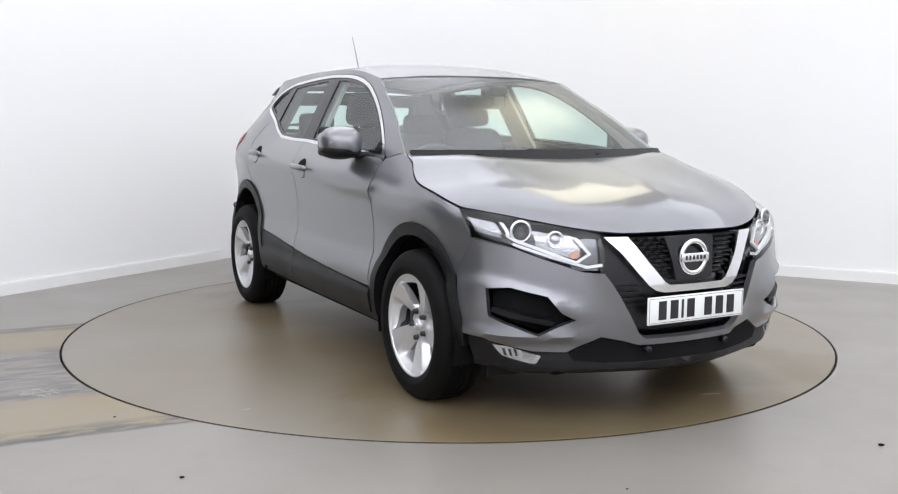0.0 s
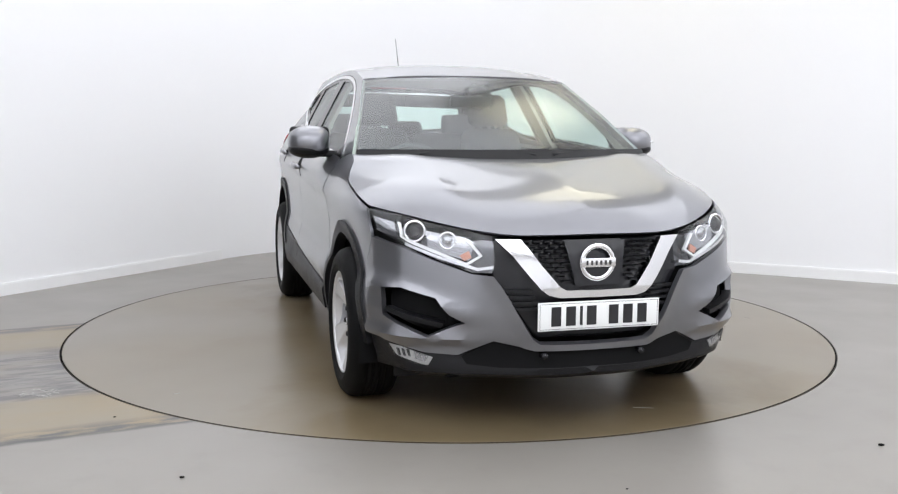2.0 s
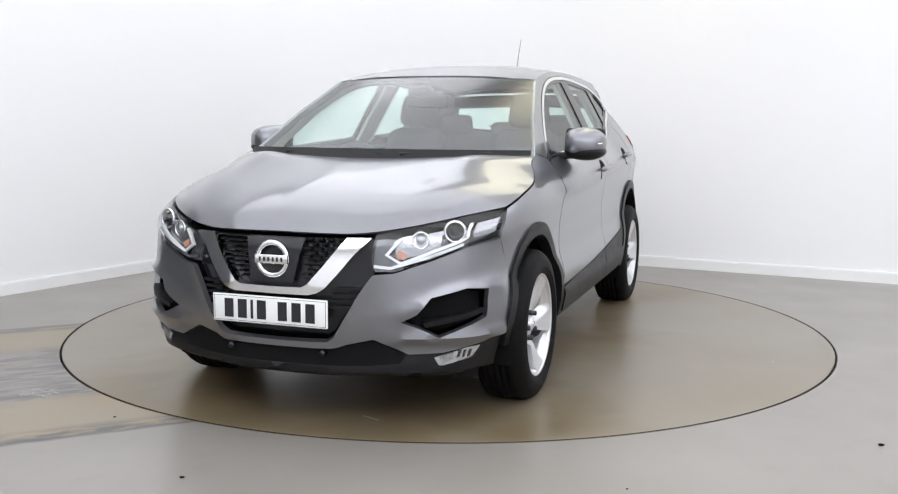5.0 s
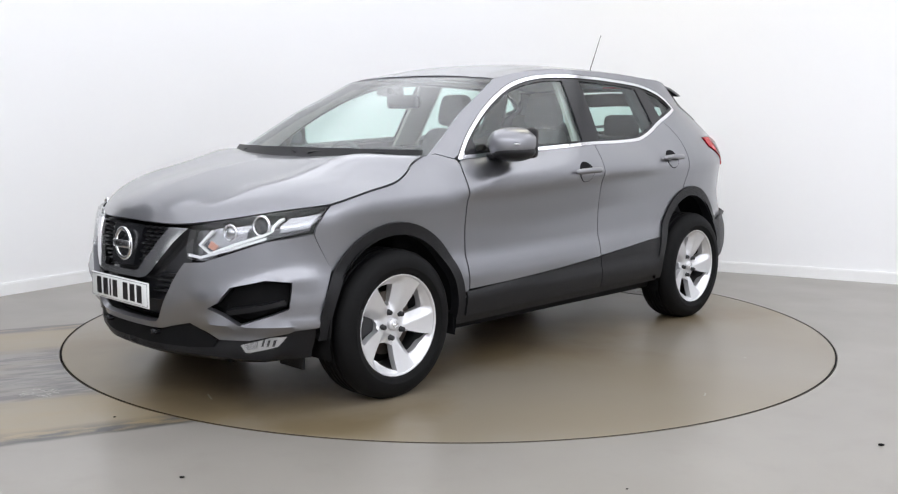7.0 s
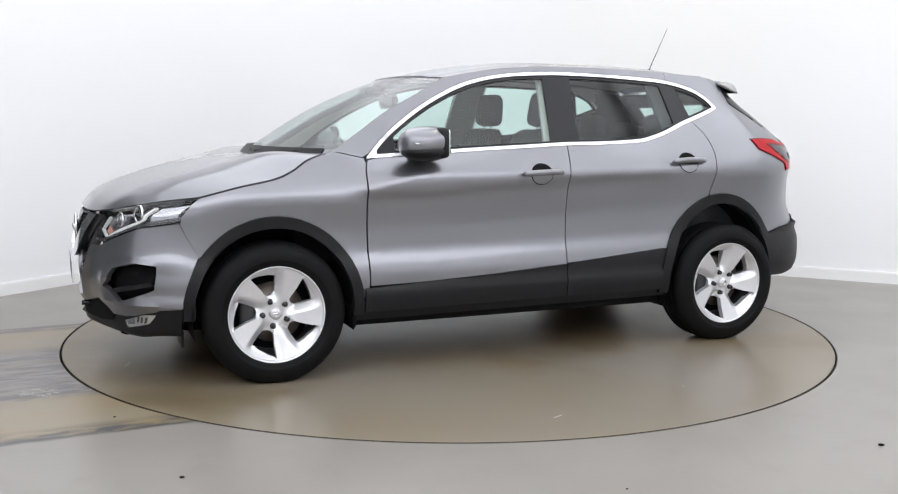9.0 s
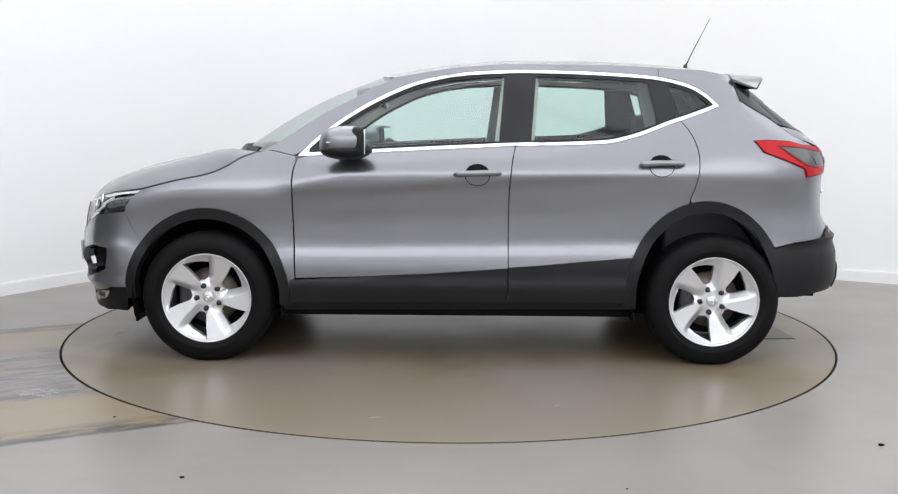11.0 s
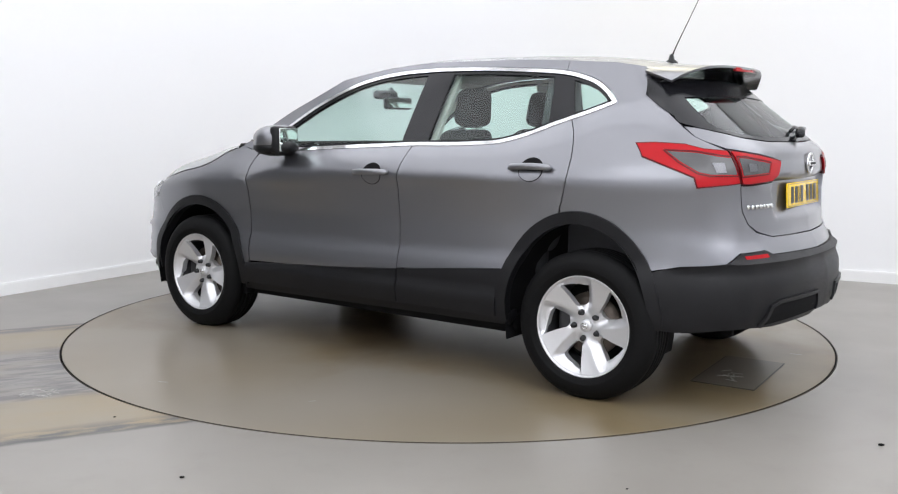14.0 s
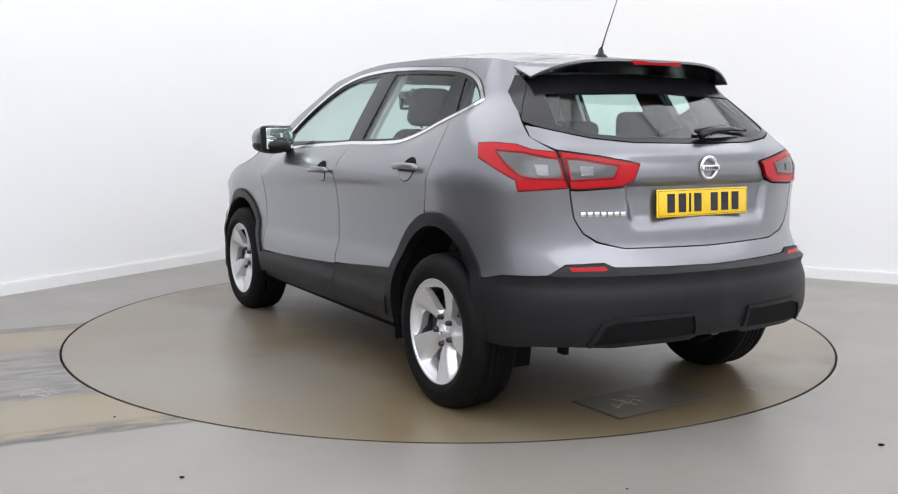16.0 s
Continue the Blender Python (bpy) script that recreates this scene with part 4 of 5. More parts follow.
# headlamps
LAMP = SX((1.676, 0.896)) + FY((0.752, 0.884), (0.70, 0.872), (0.60, 0.849), (0.47, 0.824), (0.408, 0.808)) + FY((0.40, 0.715), (0.415, 0.668), (0.49, 0.668), (0.627, 0.718), (0.735, 0.764)) + SX((1.757, 0.788), (1.727, 0.846))


for sd in (1, -1):
    lamp = skin(LAMP, HLBASE, "headlamp", car, off=-0.055, thick=-0.052, side=sd, step=0.025, label="clear headlamp with a chrome reflector")
    cover = skin(LAMP, LENS, "lens", lamp, off=0.001, thick=0, side=sd, step=0.025)
    cover.visible_shadow = False
    skin(FY((0.655, 0.85), (0.52, 0.822), (0.475, 0.79), (0.50, 0.715), (0.60, 0.742), (0.655, 0.765)), REFLECT, "reflector", lamp, off=-0.03, thick=0.02, side=sd, step=0.02)
    skin(SX((1.705, 0.880), (1.765, 0.810)) + FY((0.765, 0.792), (0.755, 0.866)), REFLECT, "side_reflector", lamp, off=-0.022, thick=0.01, side=sd, step=0.02)
    skin(strip(FY((0.735, 0.862), (0.745, 0.80), (0.72, 0.785), (0.62, 0.745), (0.51, 0.700), (0.455, 0.735), (0.505, 0.800)), 0.013), PLATEW, "daytime_light", lamp, off=-0.014, thick=0.012, side=sd, step=0.02)
    skin(FY((0.50, 0.755), (0.535, 0.735), (0.52, 0.715), (0.49, 0.728)), AMBER, "indicator_bulb", lamp, off=-0.022, thick=0.01, side=sd, step=0.02)
    skin(strip(FY((0.41, 0.69), (0.47, 0.682), (0.60, 0.722), (0.73, 0.772)), 0.012), CHROME, "chrome_edge", lamp, off=-0.01, thick=0.01, side=sd, step=0.02)
    for yy, zz, rr, dep in ((0.692, 0.822, 0.040, 0.012), (0.575, 0.790, 0.032, 0.022)):
        s0 = FY((yy, zz))[0][0]
        c, n = Vector(shell(s0, zz)), Vector(shell_normal(s0, zz))
        bm = bmesh.new()
        bmesh.ops.create_uvsphere(bm, u_segments=20, v_segments=12, radius=rr * 0.8)
        ball = part("projector", bm, GLOSSB if rr > 0.035 else REFLECT, lamp)
        ring = part("bezel", torus_bm(rr, rr * 0.16), CHROME, lamp)
        q = Vector((0.93, 0.30, 0.1)).normalized()
        for ob, d in ((ball, 0.045), (ring, 0.03)):
            pp = c - q * d
            ob.location = (pp.x, pp.y * sd, pp.z)
            ob.rotation_euler = (0, -0.1, 0.3 * sd)
    # fog lamp in the lower bumper
    o = FY((0.782, 0.352), (0.742, 0.350), (0.627, 0.314), (0.645, 0.276), (0.755, 0.310))
    fog = skin(o, FOGM, "fog_lamp", car, off=-0.006, thick=0.03, side=sd, step=0.015, label="clear fog lamp in a black surround")
    skin(o, LENS, "lens", fog, off=0.004, thick=0, side=sd, step=0.02).visible_shadow = False
    for yf in (0.752, 0.735, 0.718):
        skin(FY((yf + 0.004, 0.342), (yf - 0.004, 0.340), (yf - 0.012, 0.312), (yf - 0.004, 0.314)), INK, "fog_divider", fog, off=-0.001, thick=0.004, side=sd, step=0.02)
    skin(FY((0.695, 0.335), (0.645, 0.318), (0.655, 0.296), (0.69, 0.304)), REFLECT, "fog_reflector", fog, off=-0.001, thick=0.004, side=sd, step=0.02)
    # wing mirrors
    bm = bmesh.new()
    bmesh.ops.create_uvsphere(bm, u_segments=28, v_segments=18, radius=1)
    for q in bm.verts:
        x, y, z = q.co
        k = lambda v: math.copysign(abs(v) ** 0.72, v)
        q.co = (0.145 * k(x) * (1 if x > 0 else 0.6) * (1 - 0.25 * max(0, y * sd)) - 0.012 * z, 0.110 * k(y), 0.078 * k(z) * (1 - 0.22 * max(0, y * sd)))
    bmesh.ops.delete(bm, geom=[q for q in bm.verts if q.co.x < -0.070], context="VERTS")
    mir = part("wing_mirror", bm, PAINT, car, "grey wing mirror with a black base")
    mir.location, mir.rotation_euler = (0.572, 0.925 * sd, 1.158), (0, 0, 0.22 * sd)
    part("mirror_glass", box_bm(-0.076, -0.068, -0.090, 0.090, -0.064, 0.060, 0.003), MIRRORG, mir, "mirror glass")
    part("mirror_rim", box_bm(-0.070, -0.010, -0.104, 0.104, -0.077, 0.073, 0.022, 3), CLAD, mir)
    bm = bmesh.new()
    bmesh.ops.create_uvsphere(bm, u_segments=24, v_segments=12, radius=1)
    for q in bm.verts:
        x, y, z = q.co
        q.co = (0.134 * x, 0.110 * y, 0.050 * z)
    under = part("mirror_base", bm, CLAD, mir)
    under.location = (0.01, 0, -0.044)
    part("mirror_arm", box_bm(-0.035, 0.04, -0.20, -0.05, -0.085, -0.052, 0.01) if sd > 0 else box_bm(-0.035, 0.04, 0.05, 0.20, -0.085, -0.052, 0.01), CLAD, mir)
    part("indicator_strip", box_bm(0.05, 0.120, -0.05, 0.070, -0.004, 0.003, 0.002), CHROME, mir).location = (0.0, 0.012 * sd, -0.004)

# ---------- windows ----------
DLO = BELT + [(-1.352, 1.345)] + DLO_TOP[::-1]


def inset(poly, d):
    P = [np.array(p) for p in poly]
    P = [p for i, p in enumerate(P) if np.linalg.norm(p - P[i - 1]) > 1e-4]
    out = []
    area = sum(P[i - 1][0] * P[i][1] - P[i][0] * P[i - 1][1] for i in range(len(P)))
    sg = 1 if area > 0 else -1
    for i, p in enumerate(P):
        a, b = P[i - 1], P[(i + 1) % len(P)]
        u, w = (p - a) / np.linalg.norm(p - a), (b - p) / np.linalg.norm(b - p)
        n = np.array((-u[1], u[0])) + np.array((-w[1], w[0]))
        n = n / max(0.35, np.linalg.norm(n)) if np.linalg.norm(n) < 2 else n
        n = n / np.linalg.norm(n) * min(2.2, 1 / max(0.4, math.sqrt(max(0.05, (1 + u @ w) / 2))))
        out.append(tuple(p + sg * n * d))
    return out


def clip(poly, a, b):
    """Keep what lies to the left of the line a to b."""
    out = []
    f = lambda p: (b[0] - a[0]) * (p[1] - a[1]) - (b[1] - a[1]) * (p[0] - a[0])
    for i in range(len(poly)):
        p, q = poly[i - 1], poly[i]
        fp, fq = f(p), f(q)
        if (fp < 0) != (fq < 0):
            t = fp / (fp - fq)
            out.append((p[0] + t * (q[0] - p[0]), p[1] + t * (q[1] - p[1])))
        if fq >= 0:
            out.append(q)
    return out


IN1, IN2 = inset(DLO, 0.017), inset(DLO, 0.031)
FRONT_END = (0.79, 1.0), (0.79, 1.6)      # the bright strips meet ahead of the front window
IN1, IN2 = clip(IN1, *FRONT_END), clip(IN2, *FRONT_END)
B0, B1, B2, B3 = (-0.192, 1.10), (-0.236, 1.55), (-0.360, 1.10), (-0.404, 1.55)
win_f = clip(clip(IN2, (0.70, 1.0), (0.66, 1.6))[:], B1, B0)
win_r = clip(clip(IN2, B2, B3), (-0.985, 1.55), (-1.040, 1.22))
win_q = clip(IN2, (-1.175, 1.25), (-1.075, 1.55))
for sd in (1, -1):
    skin(SX(*DLO), CHROME, "window_chrome", car, holes=[SX(*IN1)], off=0.003, thick=0.012, side=sd, step=0.02, label="bright chrome window surround")
    fr = skin(SX(*IN1), GLOSSB, "window_frame", car, holes=[SX(*w) for w in (win_f, win_r, win_q)], off=-0.005, thick=0.02, side=sd, step=0.025, label="black window frame and pillar trim")
    for nm, w, g in (("front_window", win_f, GLASS), ("rear_window", win_r, GLASSR), ("quarter_window", win_q, GLASSR)):
        skin(SX(*inset(w, -0.004)), g, nm, car, off=-0.010, thick=0, side=sd, step=0.05, label="green-tinted side window").visible_shadow = False
    for xa, xb, zz, dr in ((0.035, -0.205, 0.990, doors_f), (-0.915, -1.145, 1.040, doors_r)):
        d = dr[0 if sd > 0 else 1]
        xm = (xa + xb) / 2
        # flat near-black disc on the paint, standing in for the scoop's shade
        cup = skin(SX(*[(xm + 0.066 * math.cos(a * math.pi / 12), zz + 0.056 * math.sin(a * math.pi / 12)) for a in range(24)]), DARK, "recess_shade", d, off=0.0015, thick=0.003, side=sd, step=0.02)
        cup2 = skin(SX(*[(xm + 0.060 * math.cos(a * math.pi / 12), zz - 0.006 + 0.046 * math.sin(a * math.pi / 12)) for a in range(12, 25)]), PAINT, "recess_lip", d, off=0.003, thick=0.003, side=sd, step=0.02)
        pts = []
        rad = []
        for i in range(13):
            t = i / 12
            p = flank_pt(lerp(xa, xb, t), zz + 0.006 * t, 0.010 + 0.024 * math.sin(math.pi * min(1, max(0, t))) ** 0.5)
            pts.append((p.x, p.y * sd, p.z))
            rad.append(0.013 if 0 < i < 12 else 0.006)
        part("door_handle", tube_bm(pts, rad, 10, 1.25), PAINT, d, "grey bar door handle")

# ---------- tail ----------
LAMP_IN = RY((0.637, 0.998), (0.60, 0.994), (0.43, 1.004), (0.375, 1.030), (0.345, 1.095), (0.50, 1.122), (0.655, 1.143))
o = RY((0.0, 0.757), (0.42, 0.762), (0.52, 0.787), (0.579, 0.822), (0.615, 0.88), (0.635, 0.99), (0.60, 0.988), (0.43, 0.998), (0.37, 1.026), (0.338, 1.099), (0.50, 1.127), (0.657, 1.148), (0.6975, 1.198), (0.682, 1.244), (0.655, 1.236), (0.50, 1.192), (0.33, 1.175), (0.0, 1.170))


def gate_bulge(s, z):
    y = abs(shell(s, z)[1])
    # a shallow panel round the badge, and below its fold the recess for the plate
    w = max(0, min(1, (0.42 - 0.25 * max(0, z - 1.018) - 0.2 * max(0, 1.018 - z) - y) / 0.022))
    upper = -0.007 * w * max(0, min(1, (1.125 - z) / 0.012))
    plate = -0.022 * w * max(0, min(1, (1.022 - z) / 0.016)) * max(0, min(1, (z - 0.83) / 0.05))
    return upper * max(0, min(1, (z - 0.83) / 0.05)) + plate + 0.006 * max(0, 1 - abs(z - 1.15) / 0.03)


gate = skin(o, PAINT, "tailgate", car, both=True, step=0.015, bulge=gate_bulge)
GL = RY((0.0, 1.176), (0.33, 1.181), (0.50, 1.198), (0.655, 1.243), (0.676, 1.262), (0.641, 1.332), (0.597, 1.40), (0.556, 1.456), (0.0, 1.475))
GLH = RY((0.0, 1.195), (0.33, 1.20), (0.49, 1.214), (0.575, 1.236), (0.590, 1.256), (0.562, 1.332), (0.54, 1.376), (0.0, 1.392))
ring = GLH + GL[::-1]
skin(ring, GLOSSB, "rear_glass_border", gate, both=True, step=0.02, off=0.0, thick=0.01, label="black rear window border")
skin(GLH, GLASSR, "rear_window", gate, both=True, step=0.04, off=-0.004, thick=0, label="tinted rear window").visible_shadow = False
for sd in (1, -1):
    for nm, poly, par, smoke, red in (
            ("tail_lamp", LAMP_OUT, car, SX((-1.66, 1.135), (-1.78, 1.128)) + RY((0.70, 1.112), (0.668, 1.108), (0.664, 1.04)) + SX((-1.845, 1.040), (-1.80, 1.050), (-1.72, 1.095)), 0),
            ("tail_lamp_inner", LAMP_IN, gate, RY((0.638, 1.108), (0.60, 1.106), (0.45, 1.082), (0.47, 1.045), (0.632, 1.035)), 1)):
        tl = skin(inset(poly, 0.006), RED, nm, par, off=0.007, thick=0.03, side=sd, step=0.02, label="red tail lamp with a smoked centre")
        skin(poly, REDD, "lamp_rim", tl, off=0.003, thick=0.03, side=sd, step=0.03)
        skin(strip([tuple(p) for p in inset(smoke, -0.007)] + [tuple(inset(smoke, -0.007)[0])], 0.006), REDD, "lamp_groove", tl, off=0.0085, thick=0.004, side=sd, step=0.02)
        sm = skin(smoke, SMOKE, "smoked_centre", tl, off=0.009, thick=0.006, side=sd, step=0.02)
    skin(RY((0.735, 1.088), (0.700, 1.088), (0.705, 1.048), (0.735, 1.048)), HLBASE, "reversing_light", car, off=0.012, thick=0.004, side=sd, step=0.02, label="clear reversing light")
    skin(RY((0.60, 1.085), (0.55, 1.080), (0.55, 1.052), (0.60, 1.050)), HLBASE, "reversing_light", car, off=0.012, thick=0.004, side=sd, step=0.02, label="clear reversing light")
    skin(RY((0.655, 0.690), (0.525, 0.692), (0.515, 0.680), (0.53, 0.668), (0.645, 0.665)), RED, "rear_reflector", car, off=0.012, thick=0.012, side=sd, step=0.02, label="red bumper reflector")
    # black fins beside the rear window
    skin(RY((0.664, 1.285), (0.610, 1.360), (0.548, 1.452), (0.572, 1.458), (0.622, 1.385)), GLOSSB, "side_fin", car, off=0.004, thick=0.02, side=sd, step=0.02, label="black rear pillar fin")


def rear_bulge(s, z):
    y = abs(shell(s, z)[1])
    ledge = 0.022 * max(0, 1 - abs(z - 0.65) / 0.028)
    return ledge


o = SX(*arch(*RA, *R_OUT, -1.689, -1.636, 10)) + SX((-1.75, 0.642), (-1.85, 0.649)) + RY((0.72, 0.657), (0.665, 0.700), (0.52, 0.705), (0.48, 0.686), (0.0, 0.678)) + RY((0.0, 0.40), (0.12, 0.40), (0.15, 0.385), (0.5, 0.375), (0.66, 0.385)) + SX((-1.90, 0.378), (-1.775, 0.360), (-1.692, 0.362))
rear_bumper = skin(o, CLAD, "rear_bumper", car, both=True, step=0.025, off=0.010, thick=0.05, bulge=rear_bulge, label="matt black rear bumper")
for sd in (1, -1):
    # flush panel, not sunk: the shade of a recess is in its colour
    skin(RY((0.585, 0.392), (0.545, 0.462), (0.50, 0.478), (0.165, 0.484), (0.150, 0.412)), DARK, "diffuser_panel", rear_bumper, off=0.0125, thick=0.02, side=sd, step=0.03, label="flat lower panel darkened like a shaded recess")
    skin(strip(RY((0.600, 0.388), (0.555, 0.470), (0.50, 0.488), (0.33, 0.491), (0.155, 0.492), (0.135, 0.415)), 0.017), CLAD, "diffuser_lip", rear_bumper, off=0.021, thick=0.02, side=sd, step=0.02)
number_plate(-2.024, 0.932, INK, PLATEY, -1, "yellow rear plate with seven black bars", 0.06)
badge(gate, -2.050, 1.075, 0.044, -1)
for i in range(7):
    yy = 0.420 + 0.0275 * i
    s0 = RY((yy, 0.897))[0][0]
    p = shell(s0, 0.897)
    bar = part("lettering_bar", box_bm(-0.003, 0.003, -0.0108, 0.0108, -0.0095, 0.0095, 0.001, 1), CHROME, gate)
    bar.location = (p[0] - 0.004, yy, 0.897)
    bar.rotation_euler = (0, 0, -0.18)


def spoiler_at(u, v):
    a = abs(v)
    x = lerp(ROOF_END + 0.05 * a * a - 0.004, -1.725 + 0.14 * a ** 2.4, u)
    y = v * lerp(0.578, 0.582, u)
    z = lerp(ROOF_Z(-1.5), 1.531, u) - (0.042 + 0.040 * u) * a ** 4.5
    return Vector((x, y, z))


spo = patch("spoiler", spoiler_at, 10, 30, PAINT, thick=0.011)


def spoiler_under(u, v):
    p = spoiler_at(u, v * 0.985)
    return p - Vector((0.003 * u, 0, 0.0105 + 0.05 * (1 - u)))


patch("spoiler_underside", spoiler_under, 8, 24, GLOSSB, "gloss black spoiler underside", thick=0.0, parent=spo)
st = part("stop_light", box_bm(-0.008, 0.008, -0.14, 0.14, -0.009, 0.009, 0.003), RED, spo, "red high-level brake light")
st.location = (-1.716, 0, 1.517)
# aerial
ant = part("aerial_base", lathe_bm([(0.034, 0.0), (0.033, 0.008), (0.016, 0.02), (0.010, 0.045), (0.0, 0.05)], 20, "z"), GLOSSB, car, "black roof aerial")
ant.location = (-1.335, 0, 1.562)
part("aerial_rod", tube_bm([(0, 0, 0.03), (-0.025, 0, 0.09), (-0.135, 0, 0.315)], [0.0045, 0.003, 0.0016], 8), GLOSSB, ant)
# rear wiper
def gate_pt(y, z, off):
    s0 = RY((abs(y), z))[0][0]
    p, n = shell(s0, z), shell_normal(s0, z)
    q = p + n * off
    return Vector((q[0], math.copysign(q[1], y), q[2]))


wip = part("rear_wiper", tube_bm([gate_pt(-0.001, 1.185, 0.03), gate_pt(-0.10, 1.205, 0.035), gate_pt(-0.22, 1.212, 0.03), gate_pt(-0.33, 1.215, 0.018)], [0.022, 0.022, 0.016, 0.008], 10, 0.7), GLOSSB, car, "black rear window wiper")
part("wiper_blade", tube_bm([gate_pt(-0.02, 1.215, 0.012), gate_pt(-0.20, 1.235, 0.012), gate_pt(-0.37, 1.222, 0.012)], 0.008, 8), GLOSSB, wip)
# front wipers on the cowl
cowl = patch("cowl", lambda u, v: ws_at(u * 0.07, v * 0.985) + Vector((0.02 * (1 - u) + 0.03, 0, lerp(-0.03, 0.012, u))), 3, 30, CLAD, "black plastic scuttle panel", thick=0.01)
for va, vb, u1 in ((0.10, -0.62, 0.045), (0.78, 0.22, 0.03)):
    pts = [ws_at(lerp(0.01, u1, math.sin(t * math.pi) ** 0.5 if 0 < t < 1 else 0.0) + 0.02, lerp(va, vb, t)) + Vector((0.02, 0, 0.008)) for t in [i / 10 for i in range(11)]]
    w = part("wiper", tube_bm(pts, [0.006] * 10 + [0.009], 8), CLAD, car, "black windscreen wiper")
# rear fog slit and exhaust under the bumper
part("exhaust_pipe", lathe_bm([(0.024, 0.0), (0.026, 0.0), (0.026, 0.14), (0.024, 0.14), (0.023, 0.02)], 20, "x"), SATIN, car, "short steel exhaust tail pipe").location = (-2.03, -0.10, 0.378)
part("towing_eye", box_bm(-1.93, -1.88, 0.615, 0.64, 0.33, 0.38, 0.004), DARK, car)


# ---------- wheels ----------
def wheel():
    rim_r = 0.236
    # spoked face, cut from a disc with five openings
    HOLE = [(0.098, -12.5), (0.158, -16), (0.214, -19), (0.203, -8), (0.193, 6), (0.186, 17.5), (0.14, 17.5), (0.104, 15), (0.091, 6), (0.090, -3)]

    def polar(r, deg):
        a = math.radians(deg)
        return (r * math.cos(a), r * math.sin(a))
    outer = [polar(0.224, i * 5) for i in range(72)]
    holes = [[polar(r, 74 + 72 * k + d) for r, d in HOLE] for k in range(5)]

    def place(x, z):
        r = math.hypot(x, z)
        d = (math.degrees(math.atan2(z, x)) - 74 + 36) % 72 - 36
        y = -0.006 - 0.040 * max(0, 1 - (r / 0.224) ** 1.6)
        # each spoke: a broad flat blade, folded down along one side
        fade = max(0, min(1, (r - 0.05) / 0.05))
        d_hi = float(np.interp(r, [0.098, 0.158, 0.214], [-12.5, -16, -19]))
        d_lo = float(np.interp(r, [0.104, 0.14, 0.186], [15, 17.5, 17.5]))
        out = max(0, min(1, (0.222 - r) / 0.03))
        low, high = -0.030 * fade * out, 0.006 * fade
        if d_hi + 0.3 < d < d_lo - 0.3:
            th = min(1, (d - d_hi) * r * 0.0175 / 0.012)
            tl = min(1, (d_lo - d) * r * 0.0175 / 0.012)
            mid = -0.019 * fade * max(0, min(1, (0.222 - r) / 0.022))
            y += high + (mid - high) * th + (low - mid) * (1 - tl)
        else:
            across = r * math.sin(math.radians(min(60, (d - d_lo + 0.3) % 72)))
            y += low + (high - low) * min(1, across / 0.034)
        return np.array((x, y, z)), np.array((0, 1.0, 0))
    face = skin(outer, ALLOY, "wheel", car, holes=holes, step=0.0085, thick=0.035, place=place)
    tagged(face, "five-spoke silver alloy wheel with a black tyre")
    part("rim", lathe_bm([(0.222, -0.012), (0.226, 0.002), (0.233, 0.008), (rim_r, 0.006), (rim_r, -0.012), (0.222, -0.03)], 96), ALLOY, face)
    part("barrel", lathe_bm([(0.220, -0.02), (0.205, -0.045), (0.196, -0.12), (0.205, -0.19), (0.225, -0.205)], 64), ALLOY_SHADED, face)
    prof = [(0.226, -0.012), (0.236, 0.008), (0.250, 0.016), (0.262, 0.018), (0.264, 0.020), (0.268, 0.020), (0.290, 0.019), (0.312, 0.012), (0.328, -0.001), (0.338, -0.014), (0.3445, -0.032)]
    for g in (-0.062, -0.090, -0.118, -0.146):
        prof += [(0.346, g + 0.005), (0.339, g + 0.004), (0.339, g - 0.004), (0.346, g - 0.005)]
    prof += [(0.3445, -0.176), (0.336, -0.196), (0.310, -0.212), (0.26, -0.214), (0.225, -0.205)]
    bm = lathe_bm(prof, 120)
    for q in bm.verts:
        if q.co.z < -0.3365:
            q.co.y += 0.006 * (1 if q.co.y > -0.1 else -1) * min(1, (-0.3365 - q.co.z) / 0.01)
            q.co.z = -0.3365
    tyre = part("tyre", bm, RUBBER, face, "black rubber tyre")
    part("centre_cap", lathe_bm([(0.0, 0.002), (0.020, 0.001), (0.029, -0.004), (0.030, -0.03)], 28), ALLOY, face).location = (0, -0.024, 0)
    tb = part("cap_ring", torus_bm(0.014, 0.002, 20, 6), CHROME, face)
    tb.rotation_euler, tb.location = (0, 0, math.pi / 2), (0, -0.021, 0)
    part("cap_bar", box_bm(-0.016, 0.016, -0.001, 0.001, -0.004, 0.004), CHROME, face).location = (0, -0.0205, 0)
    for k in range(5):
        a = math.radians(66 + 72 * k)
        nut = part("lug_nut", lathe_bm([(0.0, 0.0), (0.009, 0.0), (0.012, -0.004), (0.012, -0.02), (0.015, -0.0205), (0.015, -0.022)], 12), INK, face)
        nut.location = (0.063 * math.cos(a), -0.020, 0.063 * math.sin(a))
    part("brake_disc", lathe_bm([(0.06, -0.075), (0.075, -0.085), (0.148, -0.085), (0.148, -0.108), (0.06, -0.108)], 56), STEEL, face, "rust-tinged steel brake disc")
    part("hub", lathe_bm([(0.0, -0.05), (0.065, -0.05), (0.07, -0.09), (0.07, -0.12)], 32), ALLOY_SHADED, face)
